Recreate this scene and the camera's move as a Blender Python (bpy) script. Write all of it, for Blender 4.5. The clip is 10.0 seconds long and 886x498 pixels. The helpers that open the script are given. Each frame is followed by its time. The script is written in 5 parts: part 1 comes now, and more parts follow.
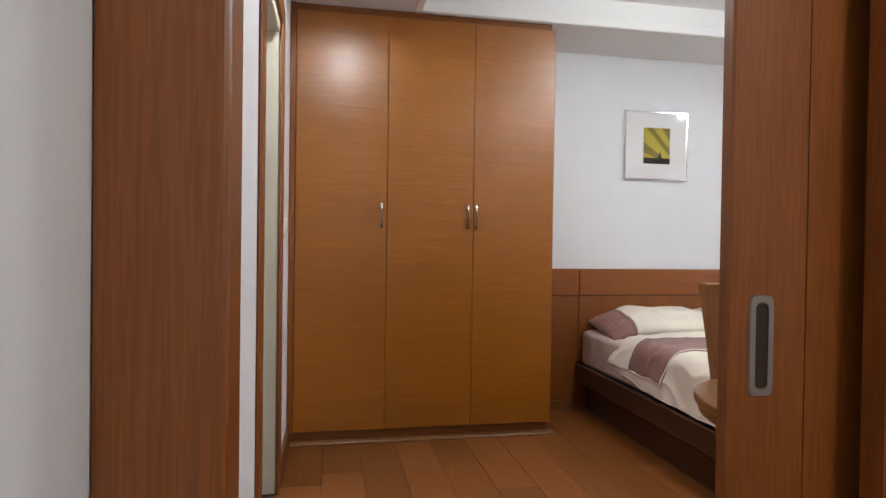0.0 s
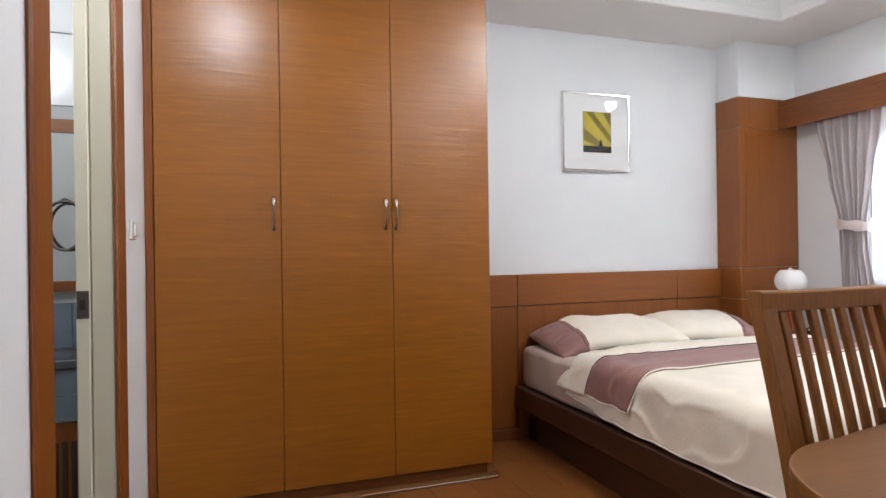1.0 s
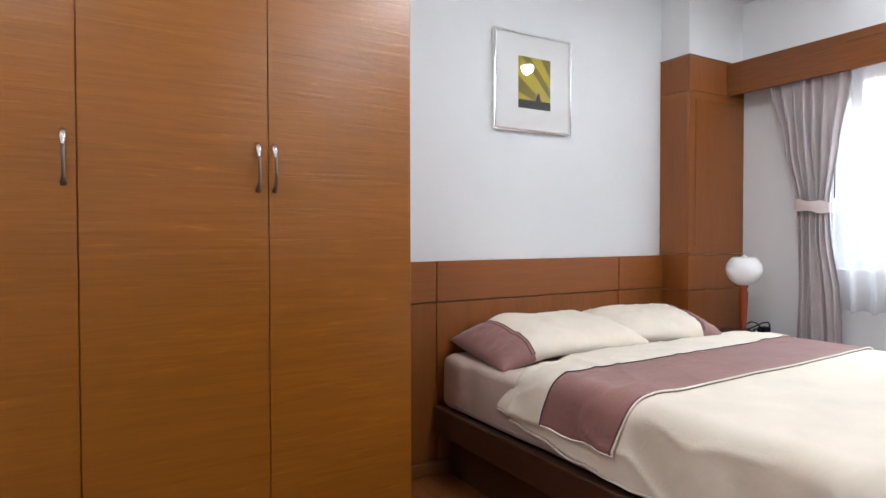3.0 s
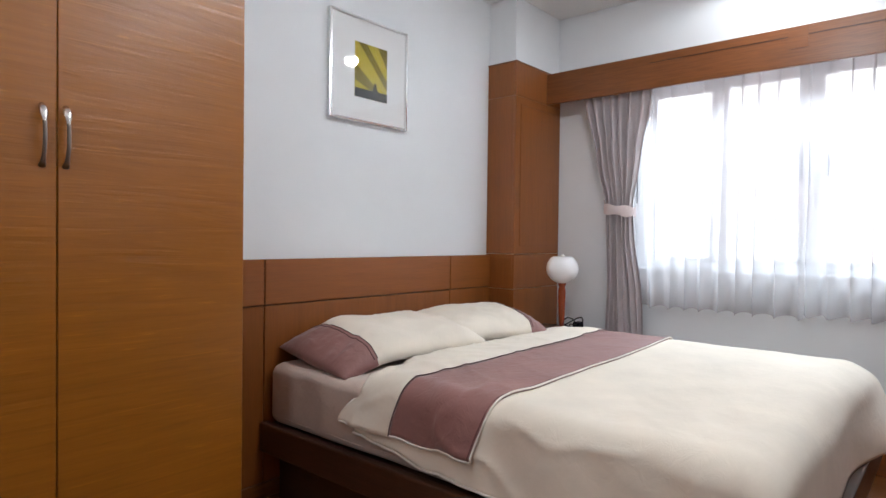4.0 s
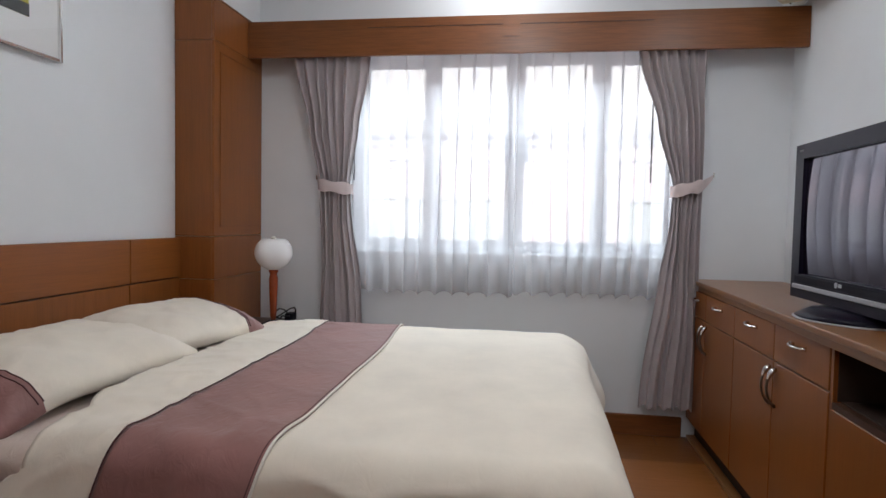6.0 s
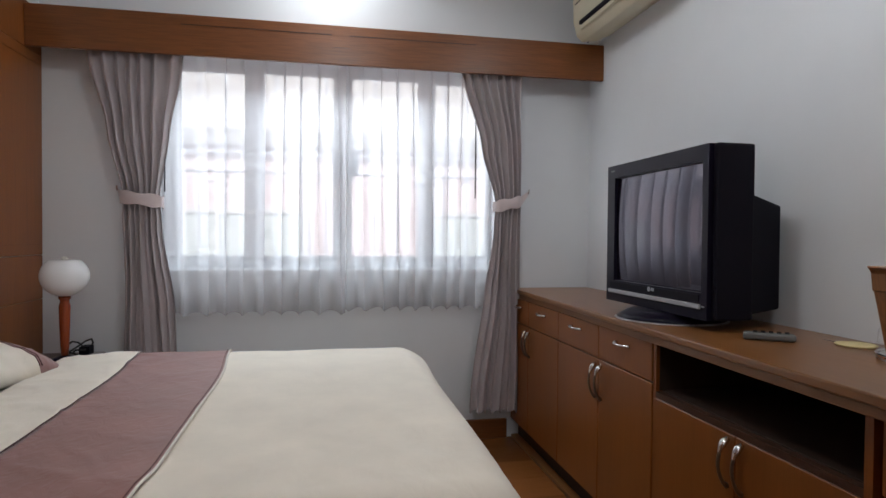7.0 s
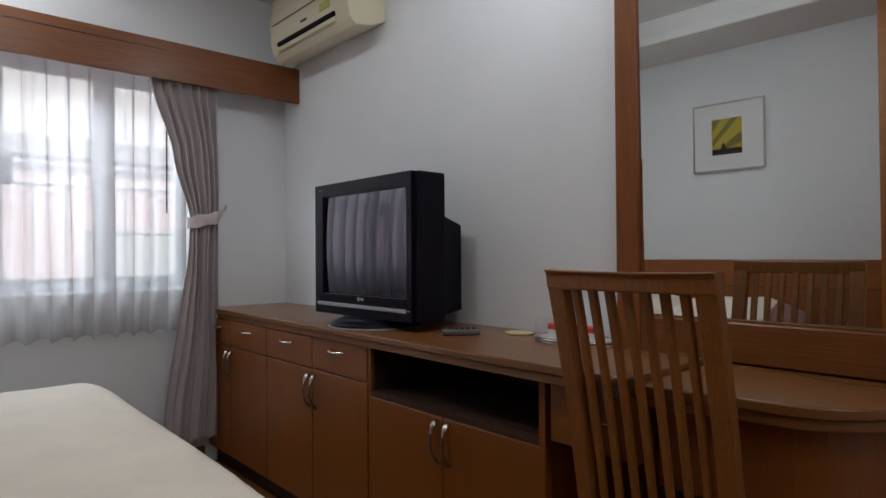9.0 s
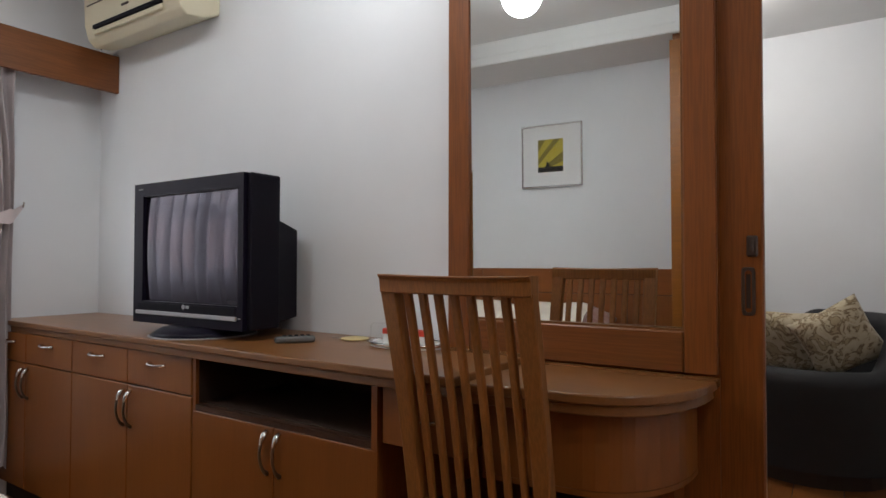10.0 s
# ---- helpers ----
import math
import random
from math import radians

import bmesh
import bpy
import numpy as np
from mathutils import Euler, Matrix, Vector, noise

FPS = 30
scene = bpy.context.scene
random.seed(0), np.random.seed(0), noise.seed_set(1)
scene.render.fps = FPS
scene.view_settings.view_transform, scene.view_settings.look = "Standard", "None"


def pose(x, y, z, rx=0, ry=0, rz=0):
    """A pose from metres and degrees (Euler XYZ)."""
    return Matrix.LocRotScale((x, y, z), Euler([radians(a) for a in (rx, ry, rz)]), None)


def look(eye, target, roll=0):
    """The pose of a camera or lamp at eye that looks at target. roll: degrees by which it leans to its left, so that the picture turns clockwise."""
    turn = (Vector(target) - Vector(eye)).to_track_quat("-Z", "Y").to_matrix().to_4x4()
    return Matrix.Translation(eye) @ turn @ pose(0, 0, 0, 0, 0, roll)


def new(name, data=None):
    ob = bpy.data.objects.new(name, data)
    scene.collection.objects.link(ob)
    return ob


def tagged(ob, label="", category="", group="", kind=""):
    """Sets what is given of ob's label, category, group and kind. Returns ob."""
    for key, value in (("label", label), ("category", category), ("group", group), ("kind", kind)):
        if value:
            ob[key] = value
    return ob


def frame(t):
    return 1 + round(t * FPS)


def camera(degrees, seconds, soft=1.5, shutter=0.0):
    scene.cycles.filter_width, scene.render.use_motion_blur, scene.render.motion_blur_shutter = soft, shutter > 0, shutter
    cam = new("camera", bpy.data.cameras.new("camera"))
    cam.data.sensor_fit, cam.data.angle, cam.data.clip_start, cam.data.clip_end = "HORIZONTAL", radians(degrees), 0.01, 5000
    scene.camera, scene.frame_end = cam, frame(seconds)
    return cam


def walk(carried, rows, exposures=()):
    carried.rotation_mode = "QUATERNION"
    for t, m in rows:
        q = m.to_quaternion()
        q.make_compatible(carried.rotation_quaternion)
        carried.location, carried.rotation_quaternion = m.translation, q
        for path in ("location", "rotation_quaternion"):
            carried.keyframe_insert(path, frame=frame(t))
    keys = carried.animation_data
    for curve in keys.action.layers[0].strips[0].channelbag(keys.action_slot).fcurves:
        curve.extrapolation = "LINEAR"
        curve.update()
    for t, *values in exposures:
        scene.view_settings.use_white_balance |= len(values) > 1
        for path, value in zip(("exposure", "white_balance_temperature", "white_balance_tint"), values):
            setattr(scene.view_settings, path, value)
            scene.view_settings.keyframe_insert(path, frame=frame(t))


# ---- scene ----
cam = camera(72.8, 10.0)
PATH = [
    (0, (-0.229, -0.234, 1.102), (0.146, 1.73, 1.077), 0.8),
    (0.5, (-0.192, 0.102, 1.098), (0.347, 2.028, 1.096), -0.4),
    (1, (-0.101, 0.426, 1.08), (0.553, 2.316, 1.083), -0.8),
    (1.5, (-0.022, 0.690, 1.088), (0.627, 2.582, 1.052), -0.8),
    (2, (0.073, 0.881, 1.076), (0.657, 2.793, 1.012), -0.4),
    (2.2, (0.053, 0.958, 1.086), (0.678, 2.857, 1.012), -0.3),
    (3.3, (0.121, 1.336, 1.023), (1.304, 2.948, 0.998), -0.1),
    (3.5, (0.122, 1.37, 1.018), (1.407, 2.902, 0.997), -0.0),
    (4, (0.105, 1.48, 1.021), (1.617, 2.789, 0.987), 0.7),
    (4.5, (0.08, 1.588, 1.021), (1.746, 2.693, 0.972), 0.9),
    (5, (0.172, 1.725, 1.01), (1.959, 2.623, 0.948), 1.2),
    (5.5, (0.236, 1.81, 1.047), (2.13, 2.447, 0.949), 1.1),
    (6, (0.34, 1.949, 1.032), (2.317, 2.235, 0.938), 1.1),
    (6.2, (0.363, 1.998, 1.018), (2.359, 2.101, 0.938), 1.2),
    (7.3, (0.39, 2.154, 1.036), (2.322, 1.639, 1.02), 0.3),
    (7.5, (0.393, 2.174, 1.032), (2.298, 1.568, 1.036), 0.3),
    (8, (0.379, 2.237, 1.03), (2.199, 1.408, 1.054), -0.1),
    (8.5, (0.366, 2.314, 1.023), (2.031, 1.205, 1.053), -0.4),
    (9, (0.373, 2.299, 1.027), (1.862, 0.964, 1.046), -0.4),
    (9.5, (0.365, 2.305, 1.027), (1.654, 0.776, 1.057), -0.1),
    (10, (0.35, 2.298, 1.018), (1.444, 0.625, 1.065), 0.1),
]
EXPOSURES = [(0.0, 0.50, 6480, 10), (1.0, 0.68, 6330, 10), (2.0, 0.72, 6280, 10), (3.5, 0.54, 6200, 10), (4.5, 0.22, 6200, 10), (5.5, 0.0, 6230, 10), (7.5, -0.56, 6320, 10), (8.5, -0.72, 6320, 10), (9.4, -0.56, 6440, 10), (10.0, -0.15, 6520, 10)]
SKY, SUN = 0.15, 5.0
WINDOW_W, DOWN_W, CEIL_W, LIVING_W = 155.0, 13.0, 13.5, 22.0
walk(cam, [(t, look(eye, target, roll)) for t, eye, target, roll in PATH], EXPOSURES)

# ---- world and lights ----
world = bpy.data.worlds.new("world")
scene.world = world
world.use_nodes = True
wn = world.node_tree
sky = wn.nodes.new("ShaderNodeTexSky")
sky.sky_type, sky.sun_disc = "NISHITA", False
sky.sun_elevation, sky.sun_rotation = radians(38), radians(292)
sky.air_density, sky.dust_density = 1.0, 3.0
wn.nodes["Background"].inputs["Strength"].default_value = SKY
wn.links.new(sky.outputs["Color"], wn.nodes["Background"].inputs["Color"])

sun = new("sun", bpy.data.lights.new("sun", "SUN"))
sun.data.energy, sun.data.angle, sun.data.color = SUN, radians(12), (1.0, 0.96, 0.9)
sun.matrix_world = look((-2, 6, 8.4), (8, 2, 0))


def area_lamp(name, place, target, sx, sy, watts, colour, spread=180):
    lamp = new(name, bpy.data.lights.new(name, "AREA"))
    lamp.data.shape, lamp.data.size, lamp.data.size_y = "RECTANGLE", sx, sy
    lamp.data.energy, lamp.data.color, lamp.data.spread = watts, colour, radians(spread)
    lamp.matrix_world = look(place, target)
    return lamp


def spot_lamp(name, place, target, watts, colour, cone, blend=0.6, size=0.04):
    lamp = new(name, bpy.data.lights.new(name, "SPOT"))
    lamp.data.energy, lamp.data.color = watts, colour
    lamp.data.spot_size, lamp.data.spot_blend, lamp.data.shadow_soft_size = radians(cone), blend, size
    lamp.matrix_world = look(place, target)
    return lamp


WARM = (1.0, 0.975, 0.95)
NEUTRAL = (0.94, 0.975, 1.0)
DAY = (0.80, 0.91, 1.0)
# added lamp out of sight above the window outside, standing in for skylight
area_lamp("window_sky_fill", (3.95, 2.06, 2.40), (2.7, 2.06, 0.7), 1.70, 0.7, WINDOW_W, DAY)
# recessed downlights in the ceiling's lowered border
DOWNLIGHTS = [(3.05, 2.12), (1.55, 1.02), (-0.13, 2.10)]
for dx, dy in DOWNLIGHTS:
    spot_lamp("downlight_lamp", (dx, dy, 2.345), (dx, dy, 0), DOWN_W * (1.5 if dx < 0 else 1.0), NEUTRAL, 176, 0.25, 0.05)
# ceiling lamp in the middle of the tray
CEIL = (1.57, 2.02)
bulb = new("ceiling_bulb", bpy.data.lights.new("ceiling_bulb", "POINT"))
bulb.data.energy, bulb.data.color, bulb.data.shadow_soft_size = CEIL_W, NEUTRAL, 0.10
bulb.location = (CEIL[0], CEIL[1], 2.32)
# unseen lamps added to light the living room and the bathroom
living = new("added_living_bulb", bpy.data.lights.new("added_living_bulb", "POINT"))
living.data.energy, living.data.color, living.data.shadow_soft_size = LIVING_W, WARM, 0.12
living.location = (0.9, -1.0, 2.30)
bath = new("added_bath_bulb", bpy.data.lights.new("added_bath_bulb", "POINT"))
bath.data.energy, bath.data.color, bath.data.shadow_soft_size = 14, NEUTRAL, 0.1
bath.location = (-1.1, 2.3, 2.1)


# ---- materials ----
def material(name, colour, rough=0.5, metal=0.0):
    m = bpy.data.materials.new(name)
    m.use_nodes = True
    b = m.node_tree.nodes["Principled BSDF"]
    b.inputs["Base Color"].default_value = (*colour, 1)
    b.inputs["Roughness"].default_value = rough
    b.inputs["Metallic"].default_value = metal
    return m


def coords(m, scale, use="Object"):
    n, l = m.node_tree.nodes, m.node_tree.links
    tc, mp = n.new("ShaderNodeTexCoord"), n.new("ShaderNodeMapping")
    mp.inputs["Scale"].default_value = scale
    l.new(tc.outputs[use], mp.inputs["Vector"])
    return mp.outputs["Vector"]


def noise_tex(m, vector, scale, detail=4, rough=0.55, distort=0.0):
    n, l = m.node_tree.nodes, m.node_tree.links
    t = n.new("ShaderNodeTexNoise")
    t.inputs["Scale"].default_value = scale
    t.inputs["Detail"].default_value = detail
    t.inputs["Roughness"].default_value = rough
    t.inputs["Distortion"].default_value = distort
    l.new(vector, t.inputs["Vector"])
    return t.outputs["Fac"]


def ramp(m, fac, stops):
    n, l = m.node_tree.nodes, m.node_tree.links
    r = n.new("ShaderNodeValToRGB")
    while len(r.color_ramp.elements) < len(stops):
        r.color_ramp.elements.new(0.5)
    for e, (p, c) in zip(r.color_ramp.elements, stops):
        e.position, e.color = p, (*c, 1)
    l.new(fac, r.inputs["Fac"])
    return r.outputs["Color"]


def blend(m, fac, a, b, mode="MIX"):
    n, l = m.node_tree.nodes, m.node_tree.links
    x = n.new("ShaderNodeMix")
    x.data_type, x.blend_type = "RGBA", mode
    for value, socket in ((fac, x.inputs[0]), (a, x.inputs[6]), (b, x.inputs[7])):
        if isinstance(value, (int, float)):
            socket.default_value = value
        elif isinstance(value, tuple):
            socket.default_value = (*value, 1)
        else:
            l.new(value, socket)
    return x.outputs[2]


def bump(m, height, strength, distance=0.002):
    n, l = m.node_tree.nodes, m.node_tree.links
    b = n.new("ShaderNodeBump")
    b.inputs["Strength"].default_value = strength
    b.inputs["Distance"].default_value = distance
    l.new(height, b.inputs["Height"])
    l.new(b.outputs["Normal"], n["Principled BSDF"].inputs["Normal"])
    l.new(b.outputs["Normal"], n["Principled BSDF"].inputs["Coat Normal"])


def base(m, colour):
    m.node_tree.links.new(colour, m.node_tree.nodes["Principled BSDF"].inputs["Base Color"])


def roughness(m, fac, lo, hi):
    n, l = m.node_tree.nodes, m.node_tree.links
    r = n.new("ShaderNodeMapRange")
    r.inputs["To Min"].default_value, r.inputs["To Max"].default_value = lo, hi
    l.new(fac, r.inputs["Value"])
    l.new(r.outputs["Result"], n["Principled BSDF"].inputs["Roughness"])


def tinted(c, f):
    return tuple(min(1.0, v * f) for v in c)


def wood(name, colour, grain, rough=0.32, contrast=0.35, ripple=0.25, vary=False, coat=0.25, pore=0.35):
    """Varnished veneer; grain: the axis along which the fibres run."""
    m = material(name, colour, rough)
    long, short = 1.2, 22.0
    scale = {"x": (long, short, short), "y": (short, long, short), "z": (short, short, long)}[grain]
    v = coords(m, scale)
    fine = noise_tex(m, v, 1.6, 6, 0.6, 0.7)
    c = ramp(m, fine, [(0.25, tinted(colour, 1 - contrast)), (0.5, colour), (0.78, tinted(colour, 1 + contrast * 0.8))])
    wide = {"x": (0.35, 3.5, 3.5), "y": (3.5, 0.35, 3.5), "z": (3.5, 3.5, 0.35)}[grain]
    broad = noise_tex(m, coords(m, wide), 1.3, 3, 0.5, 0.4)
    c = blend(m, 0.5, c, ramp(m, broad, [(0.3, tinted(colour, 0.72)), (0.7, tinted(colour, 1.18))]), "MIX")
    pores = {"x": (9, 260, 260), "y": (260, 9, 260), "z": (260, 260, 9)}[grain]
    p = noise_tex(m, coords(m, pores), 1.0, 2, 0.5)
    c = blend(m, pore, c, ramp(m, p, [(0.42, tinted(colour, 0.55)), (0.56, tinted(colour, 1.05))]), "MIX")
    if vary:
        n, l = m.node_tree.nodes, m.node_tree.links
        info = n.new("ShaderNodeObjectInfo")
        c = blend(m, 0.55, c, ramp(m, info.outputs["Random"], [(0.0, tinted(colour, 0.62)), (1.0, tinted(colour, 1.3))]), "MIX")
    base(m, c)
    if ripple > 0.5:
        fig = {"x": (2.2, 30, 30), "y": (30, 2.2, 30), "z": (30, 30, 2.2)}[grain]
        r = noise_tex(m, coords(m, fig), 1.0, 3, 0.5, 1.3)
        bump(m, r, 0.6, 0.0022)
        c2 = blend(m, 0.36, c, ramp(m, r, [(0.28, tinted(colour, 0.72)), (0.55, colour), (0.74, tinted(colour, 1.35))]), "MIX")
        # fine figure: short curly flames and thin dark lines across the leaf
        thin = {"x": (3.4, 74, 74), "y": (74, 3.4, 74), "z": (74, 74, 3.4)}[grain]
        f = noise_tex(m, coords(m, thin), 1.0, 4, 0.62, 1.9)
        c2 = blend(m, 0.28, c2, ramp(m, f, [(0.30, tinted(colour, 0.60)), (0.44, tinted(colour, 0.97)), (0.62, tinted(colour, 1.15)), (0.72, tinted(colour, 2.4))]), "MIX")
        base(m, c2)
    else:
        bump(m, fine, ripple * 0.4, 0.0015)
    roughness(m, broad, rough - 0.05, rough + 0.1)
    b = m.node_tree.nodes["Principled BSDF"]
    b.inputs["Specular IOR Level"].default_value = 0.38
    b.inputs["Coat Weight"].default_value, b.inputs["Coat Roughness"].default_value = (0.45, 0.30) if ripple > 0.5 else (0.15, coat)
    if ripple > 0.5:
        b.inputs["Coat IOR"].default_value = 1.55
    return m


def paint(name, colour, rough=0.75, mottling=0.03):
    m = material(name, colour, rough)
    v = coords(m, (1, 1, 1))
    a = noise_tex(m, v, 1.4, 4, 0.6)
    b = noise_tex(m, v, 170, 2, 0.5)
    base(m, ramp(m, a, [(0.3, tinted(colour, 1 - mottling)), (0.7, tinted(colour, 1 + mottling))]))
    bump(m, b, 0.12, 0.0008)
    return m


def cloth(name, colour, rough=0.85, weave=900, sheen=0.15, mottling=0.06, crumple=0.0):
    m = material(name, colour, rough)
    v = coords(m, (1, 1, 1))
    a = noise_tex(m, v, 5, 4, 0.6)
    b = noise_tex(m, v, weave, 1, 0.5)
    base(m, ramp(m, a, [(0.3, tinted(colour, 1 - mottling)), (0.7, tinted(colour, 1 + mottling))]))
    if crumple:
        w = noise_tex(m, coords(m, (1.0, 1.5, 1.2)), 17, 3, 0.5, 1.6)
        bump(m, blend(m, 0.04, w, b), 0.6, crumple)
    else:
        bump(m, b, 0.25, 0.0005)
    m.node_tree.nodes["Principled BSDF"].inputs["Sheen Weight"].default_value = sheen
    return m


def glow(name, colour, strength):
    m = material(name, colour, 0.4)
    b = m.node_tree.nodes["Principled BSDF"]
    b.inputs["Emission Color"].default_value = (*colour, 1)
    b.inputs["Emission Strength"].default_value = strength
    return m


M_WALL = paint("white_wall_paint", (0.80, 0.82, 0.84))
M_CEIL = paint("ceiling_paint", (0.78, 0.78, 0.77), 0.85)
M_DOORW = wood("honey_veneer", (0.312, 0.104, 0.0060), "x", 0.34, 0.30, 0.9, pore=0.16)
M_TRIMV = wood("red_brown_veneer_upright", (0.240, 0.071, 0.013), "z", 0.34, 0.35)
M_TRIMX = wood("red_brown_veneer", (0.220, 0.072, 0.018), "x", 0.34, 0.35)
M_TRIMY = wood("red_brown_veneer_long", (0.220, 0.072, 0.018), "y", 0.34, 0.35)
M_CAB = wood("cabinet_veneer", (0.240, 0.076, 0.014), "z", 0.33, 0.12, pore=0.10)
M_TOP = wood("worktop_veneer", (0.215, 0.088, 0.026), "x", 0.27, 0.24, pore=0.18)
M_CHAIR = wood("chair_wood", (0.275, 0.104, 0.023), "z", 0.36, 0.35)
M_PLANK = wood("laminate_plank", (0.245, 0.086, 0.023), "y", 0.24, 0.4, 0.2, True)
M_JOINT = material("plank_joint", (0.05, 0.02, 0.01), 0.7)
# near-black: painted shade in niche and holes, also plinths, slats and feet
M_DARK = material("shade_and_plinth_brown", (0.030, 0.014, 0.007), 0.6)
M_HEAD = wood("headboard_veneer_long", (0.275, 0.086, 0.017), "x", 0.34, 0.26, pore=0.16)
M_HEADV = wood("headboard_veneer_upright", (0.255, 0.080, 0.016), "z", 0.34, 0.26, pore=0.16)
M_BEDWOOD = wood("bed_wood", (0.060, 0.024, 0.012), "y", 0.36, 0.35)
M_CHROME = material("brushed_nickel", (0.72, 0.70, 0.67), 0.22, 1.0)
M_PEWTER = material("aged_pewter", (0.13, 0.11, 0.10), 0.45, 1.0)
M_BOW = material("tarnished_nickel", (0.24, 0.20, 0.17), 0.34, 1.0)
M_NICKEL = material("dull_nickel", (0.42, 0.39, 0.36), 0.38, 1.0)
M_SILVER = material("silver_frame", (0.80, 0.80, 0.80), 0.18, 1.0)
M_MIRROR = material("mirror_silver", (0.86, 0.88, 0.87), 0.01, 1.0)
M_MAT = paint("passepartout_card", (0.78, 0.78, 0.78), 0.8, 0.01)
M_CREAM = cloth("cream_cotton", (0.856, 0.772, 0.654), crumple=0.0018)
M_MAUVE = cloth("mauve_sateen", (0.292, 0.135, 0.119), 0.55, 700, 0.3, 0.12, 0.004)
M_PIPING = cloth("white_piping", (0.85, 0.80, 0.72))
M_DKPIPE = cloth("brown_piping", (0.10, 0.035, 0.035))
M_SHEET = cloth("pink_beige_sheet", (0.62, 0.50, 0.43), crumple=0.004)
M_CURTAIN = cloth("grey_mauve_curtain", (0.45, 0.395, 0.40), 0.8, 500, 0.2, 0.10)
M_TIE = cloth("pale_pink_tieback", (0.66, 0.56, 0.55), 0.7)
M_BLACK = material("black_plastic", (0.009, 0.007, 0.016), 0.30)
M_BLACKM = material("matte_black_plastic", (0.007, 0.006, 0.011), 0.55)
for _m in (M_BLACK, M_BLACKM):
    _m.node_tree.nodes["Principled BSDF"].inputs["Specular IOR Level"].default_value = 0.12
M_SCREEN = material("picture_tube_glass", (0.012, 0.009, 0.018), 0.02)
M_SCREEN.node_tree.nodes["Principled BSDF"].inputs["Specular IOR Level"].default_value = 0.36
M_SCREEN.node_tree.nodes["Principled BSDF"].inputs["Specular Tint"].default_value = (0.90, 0.82, 1.0, 1)
M_SCREEN.node_tree.nodes["Principled BSDF"].inputs["IOR"].default_value = 2.0
M_TVSILVER = material("silver_plastic", (0.50, 0.50, 0.52), 0.3, 0.7)
M_REMOTE = material("grey_remote_plastic", (0.13, 0.13, 0.125), 0.45)
M_IVORY = paint("aged_ivory_plastic", (0.66, 0.60, 0.44), 0.45, 0.06)
M_CREAMP = paint("cream_gloss_paint", (0.66, 0.62, 0.50), 0.4, 0.03)
M_WHITEP = material("white_plastic", (0.78, 0.77, 0.72), 0.4)
M_LIME = material("green_sticker", (0.42, 0.50, 0.10), 0.5)
M_RED = material("red_plastic", (0.62, 0.06, 0.03), 0.4)
M_STONEC = material("ceramic_white", (0.78, 0.78, 0.76), 0.2)
M_YELLOWC = material("pale_yellow_coaster", (0.70, 0.58, 0.28), 0.6)
M_GLOBE = material("opal_glass", (0.88, 0.88, 0.88), 0.25)
M_LAMPW = wood("lamp_stem_wood", (0.30, 0.055, 0.015), "z", 0.25)
M_CABLE = material("black_cable", (0.012, 0.012, 0.012), 0.5)
M_ALU = material("white_window_frame", (0.72, 0.73, 0.74), 0.35)
M_IRON = material("grille_iron", (0.64, 0.62, 0.63), 0.5)
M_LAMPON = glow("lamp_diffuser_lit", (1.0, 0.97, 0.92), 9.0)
M_TILEW = material("white_glazed_tile", (0.66, 0.66, 0.66), 0.18)
M_TILEG = material("grey_blue_glazed_tile", (0.16, 0.19, 0.22), 0.25)
M_GROUT = paint("tile_grout", (0.45, 0.45, 0.44), 0.9)
M_LEATHER = cloth("dark_upholstery", (0.009, 0.0085, 0.010), 0.7, 500, 0.0, 0.2)
M_ARTY, M_ARTG, M_ARTB = material("art_yellow", (0.46, 0.37, 0.03), 0.6), material("art_olive", (0.20, 0.16, 0.015), 0.6), material("art_black", (0.012, 0.011, 0.008), 0.6)
M_PINKWALL = paint("pink_render", (0.80, 0.69, 0.71), 0.9)
M_PALEWALL = paint("pale_render", (0.78, 0.78, 0.78), 0.9)
M_TEAL = paint("pale_teal_wall", (0.62, 0.68, 0.68), 0.9)
M_MARBLE = paint("dark_marble", (0.10, 0.10, 0.11), 0.15, 0.5)
M_GROUND = paint("courtyard_concrete", (0.40, 0.39, 0.37), 0.95)
M_ROOF = paint("grey_roof", (0.42, 0.42, 0.43), 0.9)


def sheer_material():
    m = bpy.data.materials.new("sheer_voile")
    m.use_nodes = True
    n, l = m.node_tree.nodes, m.node_tree.links
    n.remove(n["Principled BSDF"])
    tr, tl, df = n.new("ShaderNodeBsdfTransparent"), n.new("ShaderNodeBsdfTranslucent"), n.new("ShaderNodeBsdfDiffuse")
    tl.inputs["Color"].default_value = (0.92, 0.90, 0.915, 1)
    df.inputs["Color"].default_value = (0.38, 0.37, 0.355, 1)
    a, b = n.new("ShaderNodeMixShader"), n.new("ShaderNodeMixShader")
    a.inputs[0].default_value = 0.36
    b.inputs[0].default_value = SHEER_BODY
    l.new(tl.outputs[0], a.inputs[1]), l.new(df.outputs[0], a.inputs[2])
    l.new(tr.outputs[0], b.inputs[1]), l.new(a.outputs[0], b.inputs[2])
    l.new(b.outputs[0], n["Material Output"].inputs["Surface"])
    return m


